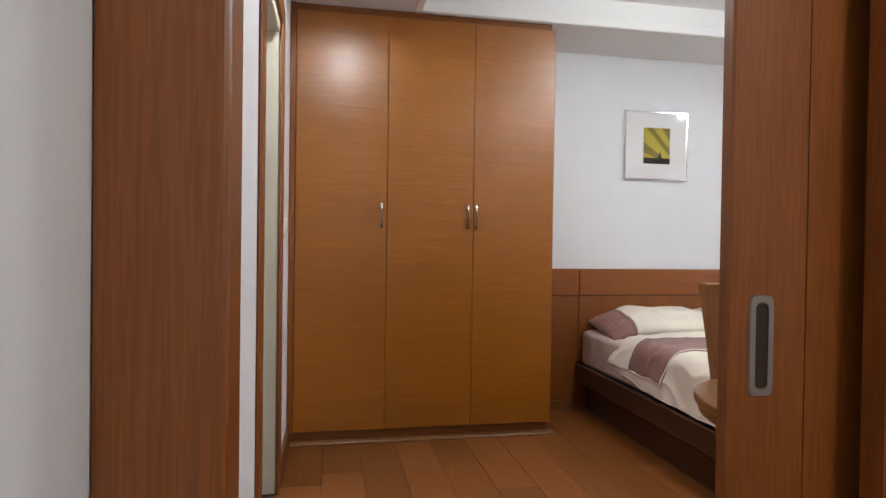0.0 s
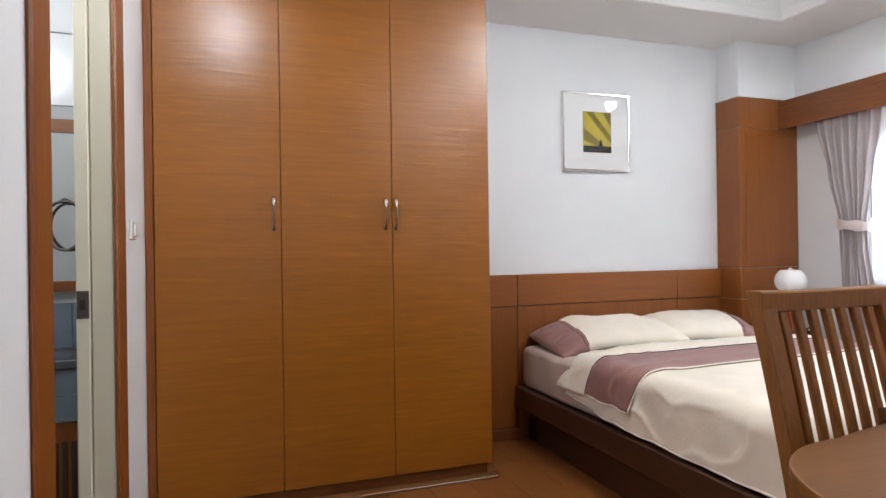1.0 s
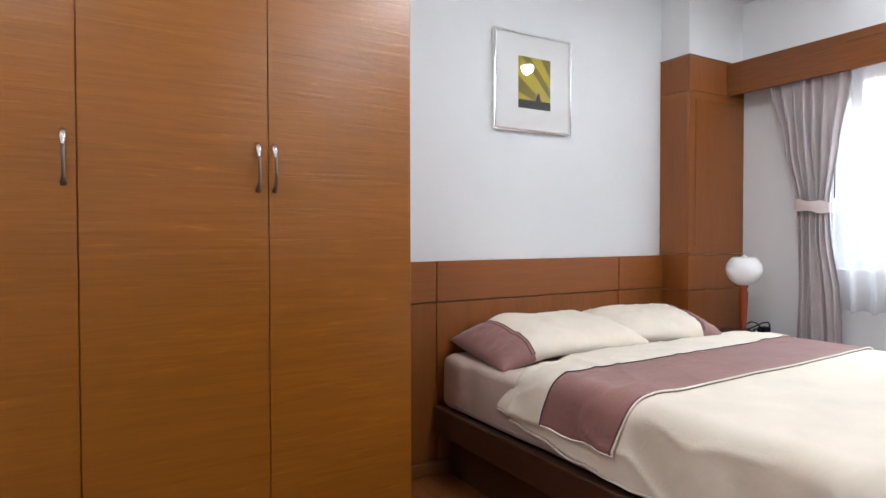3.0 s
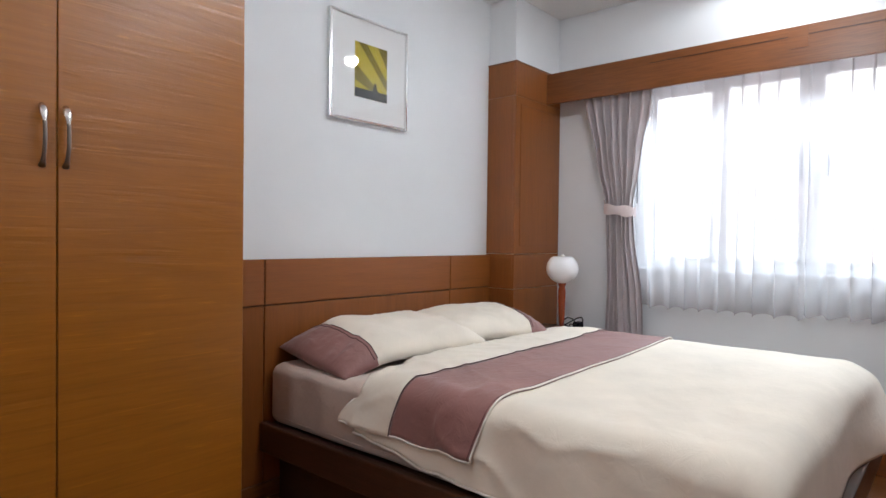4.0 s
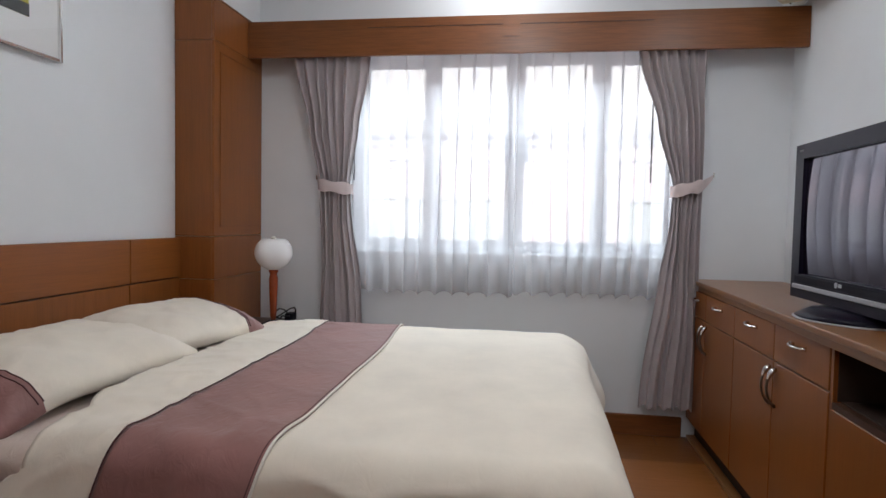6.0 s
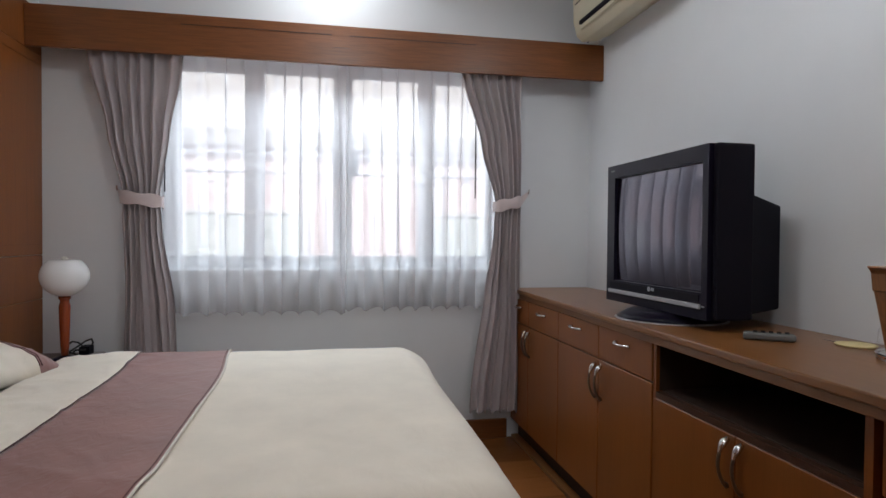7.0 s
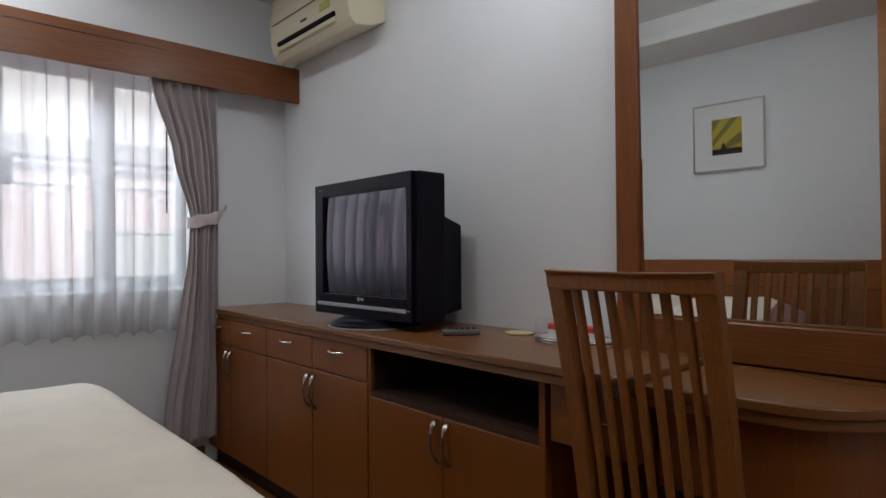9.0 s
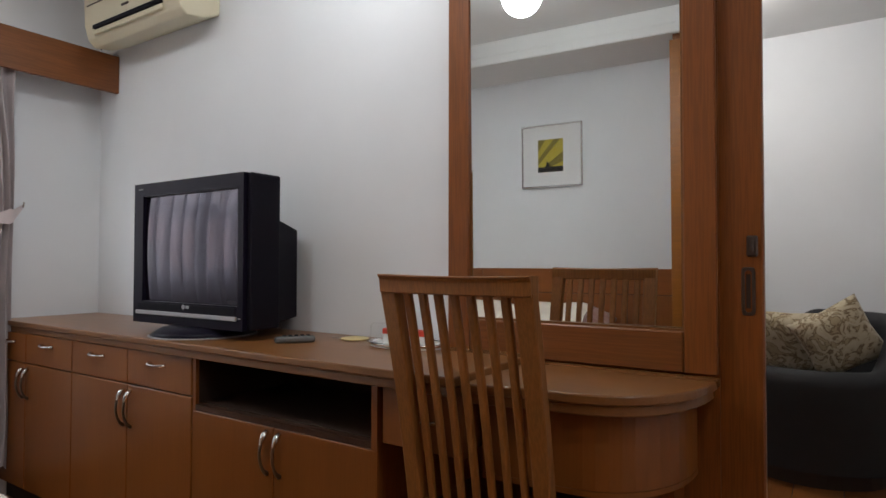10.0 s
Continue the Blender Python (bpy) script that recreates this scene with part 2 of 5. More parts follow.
def glass_material(name="picture_glass"):
    m = bpy.data.materials.new(name)
    m.use_nodes = True
    n, l = m.node_tree.nodes, m.node_tree.links
    n.remove(n["Principled BSDF"])
    tr, gl, fr, mx = n.new("ShaderNodeBsdfTransparent"), n.new("ShaderNodeBsdfGlossy"), n.new("ShaderNodeLayerWeight"), n.new("ShaderNodeMixShader")
    gl.inputs["Roughness"].default_value = 0.02
    fr.inputs["Blend"].default_value = 0.5
    pw, ad = n.new("ShaderNodeMath"), n.new("ShaderNodeMath")
    pw.operation, ad.operation = "POWER", "MULTIPLY_ADD"
    pw.inputs[1].default_value = 5.0
    ad.inputs[1].default_value, ad.inputs[2].default_value = 0.90, 0.045
    l.new(fr.outputs["Facing"], pw.inputs[0]), l.new(pw.outputs[0], ad.inputs[0])
    l.new(ad.outputs[0], mx.inputs[0]), l.new(tr.outputs[0], mx.inputs[1]), l.new(gl.outputs[0], mx.inputs[2])
    l.new(mx.outputs[0], n["Material Output"].inputs["Surface"])
    return m


SHEER_BODY = 0.57
M_SHEER, M_GLASS = sheer_material(), glass_material()


def floral():
    m = cloth("floral_cushion_cloth", (0.50, 0.42, 0.30))
    f = noise_tex(m, coords(m, (1, 1, 1)), 14, 3, 0.5, 2.2)
    base(m, ramp(m, f, [(0.40, (0.56, 0.48, 0.34)), (0.50, (0.50, 0.42, 0.28)), (0.54, (0.16, 0.10, 0.05)), (0.62, (0.42, 0.33, 0.20))]))
    return m


M_FLORAL = floral()


# ---- mesh helpers ----
def thing(name, place, label, category, group="", kind=""):
    ob = new(name)
    ob.empty_display_size = 0.05
    ob.location = place
    return tagged(ob, label, category, group, kind)


def link_mesh(name, bm, mat, smooth=False):
    me = bpy.data.meshes.new(name)
    bm.normal_update()
    bm.to_mesh(me)
    bm.free()
    me.materials.append(mat)
    if smooth:
        for p in me.polygons:
            p.use_smooth = True
    return new(name, me)


def part(name, bm, mat, parent, label="", smooth=False):
    """One mesh, modelled in the world's metres, under a thing or a part."""
    ob = link_mesh(name, bm, mat, smooth)
    ob.parent = parent
    if parent.type == "EMPTY":
        ob.matrix_parent_inverse = Matrix.Translation(-Vector(parent.location))
    return tagged(ob, label) if label else ob


def solo(name, bm, mat, label, category, group="", kind="", smooth=False):
    return tagged(link_mesh(name, bm, mat, smooth), label, category, group, kind)


def add_box(bm, x0, x1, y0, y1, z0, z1, bevel=0.0, segs=1):
    vs = [bm.verts.new((x, y, z)) for x in (x0, x1) for y in (y0, y1) for z in (z0, z1)]
    fs = [bm.faces.new([vs[i] for i in f]) for f in ((0, 1, 3, 2), (4, 6, 7, 5), (0, 4, 5, 1), (2, 3, 7, 6), (0, 2, 6, 4), (1, 5, 7, 3))]
    if bevel:
        es = list({e for f in fs for e in f.edges})
        bmesh.ops.bevel(bm, geom=es, offset=bevel, segments=segs, affect="EDGES", profile=0.5)
    return bm


def box(*a, bevel=0.0, segs=1):
    return add_box(bmesh.new(), *a, bevel=bevel, segs=segs)


def boxes(*rows, bevel=0.0):
    bm = bmesh.new()
    for r in rows:
        add_box(bm, *r, bevel=bevel)
    return bm


def tube(points, radii, sides=10, flat=1.0, closed=False):
    """A round bar along points; radii one number or one a point; flat squeezes it sideways."""
    bm = bmesh.new()
    pts = [Vector(p) for p in points]
    rs = radii if isinstance(radii, (list, tuple)) else [radii] * len(pts)
    rings, up = [], None
    for i, p in enumerate(pts):
        a, b = pts[i - 1] if i or closed else pts[0], pts[(i + 1) % len(pts)] if i + 1 < len(pts) or closed else pts[-1]
        d = (b - a).normalized()
        if up is None:
            up = Vector((0, 0, 1)) if abs(d.z) < 0.9 else Vector((1, 0, 0))
        side = d.cross(up).normalized()
        up = side.cross(d).normalized()
        rings.append([bm.verts.new(p + (side * math.cos(k) * flat + up * math.sin(k)) * rs[i]) for k in (2 * math.pi * j / sides for j in range(sides))])
    pairs = list(zip(rings, rings[1:])) + ([(rings[-1], rings[0])] if closed else [])
    for r, s in pairs:
        for j in range(sides):
            bm.faces.new((r[j], r[(j + 1) % sides], s[(j + 1) % sides], s[j]))
    if not closed:
        bm.faces.new(rings[0][::-1]), bm.faces.new(rings[-1])
    bmesh.ops.recalc_face_normals(bm, faces=bm.faces)
    return bm


def lathe(profile, centre, steps=40):
    """A turned body from (radius, height) pairs."""
    bm = bmesh.new()
    cx, cy, cz = centre
    rings = [[bm.verts.new((cx + r * math.cos(a), cy + r * math.sin(a), cz + z)) for a in (2 * math.pi * j / steps for j in range(steps))] for r, z in profile]
    for r, s in zip(rings, rings[1:]):
        for j in range(steps):
            bm.faces.new((r[j], r[(j + 1) % steps], s[(j + 1) % steps], s[j]))
    bm.faces.new(rings[0][::-1]), bm.faces.new(rings[-1])
    bmesh.ops.recalc_face_normals(bm, faces=bm.faces)
    return bm


def sheet(fn, nu, nv, thick=0.0):
    """A surface fn(u, v), u and v from 0 to 1, with a thickness."""
    bm = bmesh.new()
    g = [[bm.verts.new(fn(i / nu, j / nv)) for j in range(nv + 1)] for i in range(nu + 1)]
    for i in range(nu):
        for j in range(nv):
            bm.faces.new((g[i][j], g[i + 1][j], g[i + 1][j + 1], g[i][j + 1]))
    bmesh.ops.recalc_face_normals(bm, faces=bm.faces)
    if thick:
        bm.normal_update()
        if sum(f.normal.z for f in bm.faces) < 0:
            bmesh.ops.reverse_faces(bm, faces=bm.faces)
            bm.normal_update()
        low = [[bm.verts.new(v.co - v.normal * thick) for v in r] for r in g]
        for i in range(nu):
            for j in range(nv):
                bm.faces.new((low[i][j], low[i][j + 1], low[i + 1][j + 1], low[i + 1][j]))
        rim = [(i, 0) for i in range(nu)] + [(nu, j) for j in range(nv)] + [(i, nv) for i in range(nu, 0, -1)] + [(0, j) for j in range(nv, 0, -1)]
        for (a, b), (c, d) in zip(rim, rim[1:] + rim[:1]):
            bm.faces.new((g[a][b], g[c][d], low[c][d], low[a][b]))
        bmesh.ops.recalc_face_normals(bm, faces=bm.faces)
    return bm


def prism(outline, z0, z1, bevel=0.0):
    """An upright slab over an outline in plan."""
    bm = bmesh.new()
    lo = [bm.verts.new((x, y, z0)) for x, y in outline]
    hi = [bm.verts.new((x, y, z1)) for x, y in outline]
    n = len(outline)
    for i in range(n):
        bm.faces.new((lo[i], lo[(i + 1) % n], hi[(i + 1) % n], hi[i]))
    top, bot = bm.faces.new(hi), bm.faces.new(lo[::-1])
    bmesh.ops.recalc_face_normals(bm, faces=bm.faces)
    if bevel:
        bmesh.ops.bevel(bm, geom=list(top.edges) + list(bot.edges), offset=bevel, segments=2, affect="EDGES", profile=0.5)
    return bm


def smoothstep(a, b, x):
    t = max(0.0, min(1.0, (x - a) / (b - a)))
    return t * t * (3 - 2 * t)


# ---- the plan ----
XW, XE = -0.44, 3.37          # bathroom wall, window wall
YS, YN = 0.758, 3.56          # television wall, headboard wall
ZB, ZT = 2.37, 2.52           # lowered border and tray of the ceiling
LY0, LX1 = -2.0, 3.37         # living room
WIN = (1.20, 2.90, 0.870, 1.93)

# ---- structure ----
floor = thing("floor", (1.4, 1.5, 0), "red-brown laminate plank floor with narrow dark joints", "floor", kind="structure")
part("underlay", box(XW - 1.6, LX1 + 0.1, LY0, YN + 0.1, -0.08, -0.004), M_JOINT, floor)

solo("wall_north", box(XW - 0.12, XE + 0.3, YN, YN + 0.12, 0, 2.7), M_WALL, "plain white painted wall behind the bed", "wall", kind="structure")
y0, y1, z0, z1 = WIN
solo("wall_east", boxes((XE, XE + 0.2, LY0, y0, 0, 2.7), (XE, XE + 0.2, y1, YN, 0, 2.7), (XE, XE + 0.2, y0, y1, 0, z0), (XE, XE + 0.2, y0, y1, z1, 2.7)),
     M_WALL, "white painted window wall with a wide opening", "wall", kind="structure")
solo("wall_south", box(1.30, XE, YS - 0.05, YS, 0, 2.7), M_WALL, "white painted wall behind the television", "wall", kind="structure")
solo("wall_living_side", box(0.745, XE, 0.66, 0.70, 0, 2.7), M_WALL, "white painted wall of the sliding door's pocket", "wall", kind="structure")
solo("wall_west", boxes((XW - 0.10, XW, LY0, 1.70, 0, 2.7), (XW - 0.10, XW, 2.52, YN, 0, 2.7), (XW - 0.10, XW, 1.70, 2.52, 2.03, 2.7)),
     M_WALL, "white painted wall with the bathroom doorway", "wall", kind="structure")
solo("wall_living_far", box(XW - 0.12, LX1 + 0.1, LY0 - 0.1, LY0, 0, 2.7), M_WALL, "white painted wall of the living room", "wall", kind="structure")
solo("lintel", box(XW, 0.745, 0.66, 0.76, 2.10, 2.7), M_WALL, "white wall above the sliding door's opening", "wall", kind="structure")

TX0, TX1, TY0, TY1 = 0.25, 2.87, 1.30, 3.04
solo("ceiling", boxes((XW, XE, 0.64, TY0, ZB, ZB + 0.2), (XW, XE, TY1, YN, ZB, ZB + 0.2), (XW, TX0, TY0, TY1, ZB, ZB + 0.2), (TX1, XE, TY0, TY1, ZB, ZB + 0.2),
     (TX0, TX1, TY0, TY1, ZT, ZT + 0.1), (XW, LX1, LY0, 0.60, 2.45, 2.6)), M_CEIL, "white painted tray ceiling with a lowered border", "ceiling", kind="structure")
cornice = thing("trim_cornice", (1.5, 2.2, ZB), "white stepped moulding round the ceiling tray", "cornice", kind="structure")
for a in ((TX0 - 0.03, TX1 + 0.03, TY1 - 0.012, TY1 + 0.03), (TX0 - 0.03, TX1 + 0.03, TY0 - 0.03, TY0 + 0.012)):
    part("moulding", box(*a, ZB - 0.012, ZB + 0.05, bevel=0.006), M_CEIL, cornice)
for a in ((TX0 - 0.03, TX0 + 0.012, TY0 + 0.012, TY1 - 0.012), (TX1 - 0.012, TX1 + 0.03, TY0 + 0.012, TY1 - 0.012)):
    part("moulding", box(*a, ZB - 0.012, ZB + 0.05, bevel=0.006), M_CEIL, cornice)

baseboard = thing("baseboard", (XE, 2.2, 0), "low red-brown wooden skirting board", "baseboard", kind="structure")
part("board", box(XE - 0.018, XE, 1.2, 3.40, 0, 0.10, bevel=0.004), M_TRIMY, baseboard)
part("board", box(XW, XW + 0.015, 0.80, 1.635, 0, 0.10, bevel=0.004), M_TRIMY, baseboard)
part("board", box(XW, XW + 0.015, 2.57, 3.055, 0, 0.10, bevel=0.004), M_TRIMY, baseboard)

# the sliding door's frame on the bathroom wall's side
door_frame = thing("door_frame", (-0.29, 0.40, 0), "red-brown varnished wooden frame of a sliding door", "door frame", kind="structure")
part("jamb", box(XW + 0.001, -0.320, 0.355, 0.440, 0, 2.10, bevel=0.006, segs=2), M_TRIMV, door_frame)
part("head", box(-0.42, 0.76, 0.705, 0.76, 2.055, 2.10, bevel=0.004), M_TRIMX, door_frame)
part("side_casing", box(0.730, 0.80, 0.645, 0.70, 0, 2.10, bevel=0.004), M_TRIMV, door_frame)

def pull_plate(x0, x1, z0, z1, y, yf):
    """A plate with a round-ended slot through it, standing out from y to yf."""
    bm = bmesh.new()
    n, w, h = 20, (x1 - x0) / 2, (z1 - z0) / 2
    cx, cz = (x0 + x1) / 2, (z0 + z1) / 2
    r = w * 0.52
    rings = []
    for yy, grow in ((y, 0.0), (yf, -0.0015)):
        outer, inner = [], []
        for i in range(4 * n):
            a = 2 * math.pi * i / (4 * n)
            c, e = math.cos(a), math.sin(a)
            k = (abs(c) ** 8 + abs(e) ** 8) ** (-1 / 8)
            outer.append(bm.verts.new((cx + (w + grow) * c * k, yy, cz + (h + grow) * e * k)))
            inner.append(bm.verts.new((cx + r * c, yy, cz + (h - w * 0.5 - r) * (1 if e > 0 else -1) * min(1.0, abs(e) * 6) + r * e)))
        rings.append((outer, inner))
    (o0, i0), (o1, i1) = rings
    for k in range(4 * n):
        q = (k + 1) % (4 * n)
        for a, b in ((o0, o1), (o1, i1), (i1, i0)):
            bm.faces.new((a[k], a[q], b[q], b[k]))
    bmesh.ops.recalc_face_normals(bm, faces=bm.faces)
    return bm


# the sliding door, pushed back into its pocket
def sliding_door():
    d = thing("sliding_door", (0.9, 0.68, 0), "red-brown wooden sliding door pushed back, with a flush pull", "door")

    part("stile", box(0.486, 0.648, 0.737, 0.770, 0.01, 2.05, bevel=0.004), M_TRIMV, d)
    part("panel", box(0.651, 1.18, 0.742, 0.762, 0.01, 2.05), M_TRIMV, d)
    part("stile", box(1.183, 1.29, 0.737, 0.757, 0.01, 2.05, bevel=0.004), M_TRIMV, d)
    for y, sgn, x0, x1, z0, z1, mat in ((0.737, -1, 0.526, 0.577, 0.826, 1.012, M_NICKEL), (0.770, 1, 0.503, 0.532, 0.900, 1.010, M_PEWTER)):
        pull = part("flush_pull", pull_plate(x0, x1, z0, z1, y, y + sgn * 0.004), mat, d, "aged pewter flush pull", smooth=False)
        # dark sheet on the stile stands in for the shade inside the slot
        a, b = sorted((y + sgn * 0.0004, y + sgn * 0.0012))
        part("recess_shade", box(x0 + 0.010, x1 - 0.010, a, b, z0 + 0.016, z1 - 0.016), M_DARK, pull)
    lock = part("lock", box(0.497, 0.520, 0.770, 0.782, 1.034, 1.082, bevel=0.003), M_PEWTER, d, "small dark metal lock")
    part("thumb_turn", box(0.505, 0.512, 0.782, 0.792, 1.044, 1.072, bevel=0.002), M_PEWTER, lock)


sliding_door()

# bathroom doorway
bf = thing("bathroom_door_frame", (XW, 2.27, 0), "red-brown wooden casing round a cream door lining", "door frame", kind="structure")
part("casing", box(XW, XW + 0.012, 1.640, 1.752, 0, 2.03, bevel=0.005), M_TRIMV, bf)
part("casing", box(XW, XW + 0.012, 2.425, 2.562, 0, 2.03, bevel=0.005), M_TRIMV, bf)
part("casing", box(XW, XW + 0.012, 1.640, 2.562, 2.03, 2.12, bevel=0.005), M_TRIMY, bf)
part("lining", box(XW - 0.10, XW - 0.002, 1.702, 1.748, 0, 2.03, bevel=0.003), M_CREAMP, bf)
part("lining", box(XW - 0.062, XW - 0.002, 2.437, 2.52, 0, 2.03, bevel=0.003), M_CREAMP, bf)
part("door_stop", box(XW - 0.100, XW - 0.064, 2.425, 2.52, 0, 2.03, bevel=0.003), M_CREAMP, bf)
part("lining", box(XW - 0.10, XW - 0.002, 1.748, 2.425, 1.985, 2.03, bevel=0.003), M_CREAMP, bf)
strike = part("strike_plate", box(XW - 0.098, XW - 0.066, 2.4225, 2.425, 0.895, 0.975), M_PEWTER, bf, "pewter strike plate")
# thin dark slab paints the shade of a hole that isn't cut
part("hole_shade", box(XW - 0.090, XW - 0.076, 2.4215, 2.4225, 0.920, 0.950), M_DARK, strike)

# bathroom shell and what shows of it
BX0, BY0, BY1 = -1.95, 1.2, 3.30
solo("bathroom_wall", boxes((BX0 - 0.1, BX0, BY0, BY1, 0, 2.6), (BX0, XW - 0.12, BY0 - 0.1, BY0, 0, 2.6), (BX0, XW - 0.12, BY1, BY1 + 0.1, 0, 2.6)), M_GROUT, "tiled bathroom walls in pale grout", "wall", kind="structure")
solo("bathroom_ceiling", box(BX0, XW - 0.12, BY0, BY1, 2.4, 2.5), M_CEIL, "white bathroom ceiling", "ceiling", kind="structure")
bt = thing("wall_tiling", (-1.0, BY1, 0.4), "white and grey-blue glazed wall tiles", "tiles", kind="structure")
for z, h, mat, nx in ((1.70, 0.30, M_TILEW, 5), (2.003, 0.30, M_TILEW, 5), (0.695, 0.190, M_TILEG, 8)):
    w = (XW - 0.13 - BX0) / nx
    for i in range(nx):
        part("tile", box(BX0 + i * w + 0.002, BX0 + (i + 1) * w - 0.002, BY1 - 0.008, BY1, z, z + h - 0.003, bevel=0.0015), mat, bt)
vanity = thing("vanity", (-1.1, 3.1, 0), "dark wooden bathroom vanity under a stone counter", "vanity")
part("cabinet", box(-1.9, -0.58, 3.02, 3.28, 0, 0.455, bevel=0.004), M_TRIMV, vanity)
part("apron", box(-1.9, -0.58, 3.012, 3.28, 0.456, 0.655), M_GROUT, vanity)
for i in range(8):
    for z in (0.460, 0.558):
        part("tile", box(-1.898 + 0.165 * i, -1.737 + 0.165 * i, 3.004, 3.012, z, z + 0.095, bevel=0.0015), M_TILEG, vanity)
part("counter", box(-1.9, -0.58, 2.99, 3.286, 0.657, 0.690, bevel=0.004), M_MARBLE, vanity, "dark veined marble counter")
faucet = thing("faucet", (-0.86, 3.19, 0.69), "chrome basin faucet on the marble counter", "faucet")
part("body", lathe([(0.024, 0), (0.026, 0.006), (0.018, 0.012), (0.016, 0.09), (0.020, 0.10), (0.012, 0.115)], (-0.86, 3.19, 0.69), 24), M_CHROME, faucet, smooth=True)
part("spout", tube([(-0.86, 3.19, 0.765), (-0.86, 3.13, 0.785), (-0.86, 3.09, 0.765)], [0.012, 0.011, 0.010], 12), M_CHROME, faucet, smooth=True)
for i in range(8):
    part("slat", box(-0.90 + 0.03 * i, -0.885 + 0.03 * i, 3.012, 3.02, 0.05, 0.38), M_DARK, vanity)
bm_ = thing("bathroom_mirror", (-1.1, 3.28, 0.9), "bathroom mirror in a brown wooden frame", "mirror")
part("glass", box(-1.85, -0.60, 3.282, 3.288, 0.973, 1.586), M_MIRROR, bm_)
part("rail", box(-1.85, -0.60, 3.27, 3.29, 1.586, 1.640), M_TRIMX, bm_)
part("rail", box(-1.85, -0.60, 3.27, 3.29, 0.930, 0.973), M_TRIMX, bm_)
ring = thing("towel_ring", (-0.80, 3.26, 1.1), "chrome towel ring on the bathroom wall", "towel ring")
part("ring", tube([(-0.755 + 0.072 * math.cos(a), 3.235, 1.20 + 0.10 * math.sin(a)) for a in (2 * math.pi * i / 28 for i in range(28))], 0.006, 8, closed=True), M_PEWTER, ring, smooth=True)
part("bracket", tube([(-0.755, 3.285, 1.30), (-0.755, 3.235, 1.30)], 0.012, 10), M_PEWTER, ring, smooth=True)

# switch and air conditioner control on the bathroom wall
sw = thing("light_switch", (XW, 2.74, 1.16), "ivory plastic light switch on the white wall", "switch")
plate = part("plate", box(XW, XW + 0.010, 2.690, 2.790, 1.130, 1.198, bevel=0.003), M_WHITEP, sw)
part("rocker", box(XW + 0.010, XW + 0.018, 2.715, 2.765, 1.140, 1.188, bevel=0.003), M_WHITEP, plate)
rc = thing("wall_remote", (XW, 0.757, 1.25), "ivory air conditioner remote in a wall holder", "remote control")
part("body", box(XW + 0.008, XW + 0.030, 0.728, 0.786, 1.192, 1.298, bevel=0.005), M_IVORY, rc)
part("holder", box(XW, XW + 0.032, 0.726, 0.788, 1.188, 1.220, bevel=0.004), M_IVORY, rc)
part("display", box(XW + 0.030, XW + 0.0315, 0.739, 0.775, 1.262, 1.288), M_BLACKM, rc, "dark display")
for i in range(3):
    part("button", box(XW + 0.030, XW + 0.033, 0.739 + 0.0135 * i, 0.749 + 0.0135 * i, 1.236, 1.245), M_REMOTE, rc)


# ---- wardrobe ----
def bow_handle(name, x, y, z, parent, tall=0.11, out=0.028, facing=-1, lying=False):
    """A cast handle, thick at one end, that bows out from its door."""
    pts, rad = [], []
    for i in range(15):
        u = i / 14
        o = facing * out * math.sin(math.pi * min(1, max(0, u))) ** 0.6
        s = (u - 0.5) * tall
        pts.append((x + s, y + o, z) if lying else (x, y + o, z + s))
        rad.append(0.0040 + 0.0055 * max(0, 1 - abs(u - 0.90) * 6) + 0.003 * max(0, 1 - u * 8))
    h = part(name, tube(pts, rad, 10, 1.15), M_CHROME, parent, smooth=True)
    if not lying:
        # bright cast knob, darker bow below it
        h.data.materials.append(M_BOW)
        for f in h.data.polygons:
            f.material_index = 1 if f.center.z < z + tall * 0.20 else 0
    return h


def wardrobe():
    w = thing("wardrobe", (0.34, 3.28, 0), "tall built-in wardrobe with three honey-coloured veneer doors", "wardrobe")
    part("carcass", box(-0.436, 1.042, 3.087, 3.555, 0.063, 2.328), M_TRIMV, w)
    part("side_stile", box(-0.438, -0.407, 3.064, 3.086, 0.063, 2.366, bevel=0.002), M_TRIMV, w)
    part("fascia", box(-0.407, 1.030, 3.080, 3.10, 2.330, 2.367), M_TRIMX, w, "red-brown fascia above the doors")
    part("plinth", box(-0.438, 1.03, 3.088, 3.11, 0.0, 0.063), M_TRIMX, w)
    part("floor_strip", box(-0.42, 1.066, 3.030, 3.088, 0.0, 0.012, bevel=0.004), M_TOP, w)
    edges = (-0.405, 0.085, 0.571, 1.047)
    for i in range(3):
        d = part("door", box(edges[i] + 0.0013, edges[i + 1] - 0.0013, 3.062, 3.085, 0.066, 2.324, bevel=0.0015), M_DOORW, w)
        bow_handle("handle", (edges[1] - 0.029, edges[2] - 0.031, edges[2] + 0.017)[i], 3.062, 1.245, d, 0.138, 0.024)


wardrobe()

# ---- panelled headboard wall and column ----
hb = thing("headboard_panelling", (1.95, 3.54, 0), "red-brown veneer wall panelling behind the bed", "headboard", kind="structure")
for a, b in ((1.052, 1.415), (1.419, 2.532), (2.536, 2.884)):
    part("panel", box(a, b, 3.528, 3.558, 0.755, 0.932, bevel=0.002), M_HEAD, hb)
    part("panel", box(a, b, 3.532, 3.558, 0.06, 0.750, bevel=0.002), M_HEADV, hb)
part("backing", box(1.052, 2.884, 3.540, 3.5585, 0.0, 0.90), M_BEDWOOD, hb)
part("skirting", box(1.052, 2.884, 3.524, 3.54, 0.0, 0.058, bevel=0.003), M_TRIMX, hb)

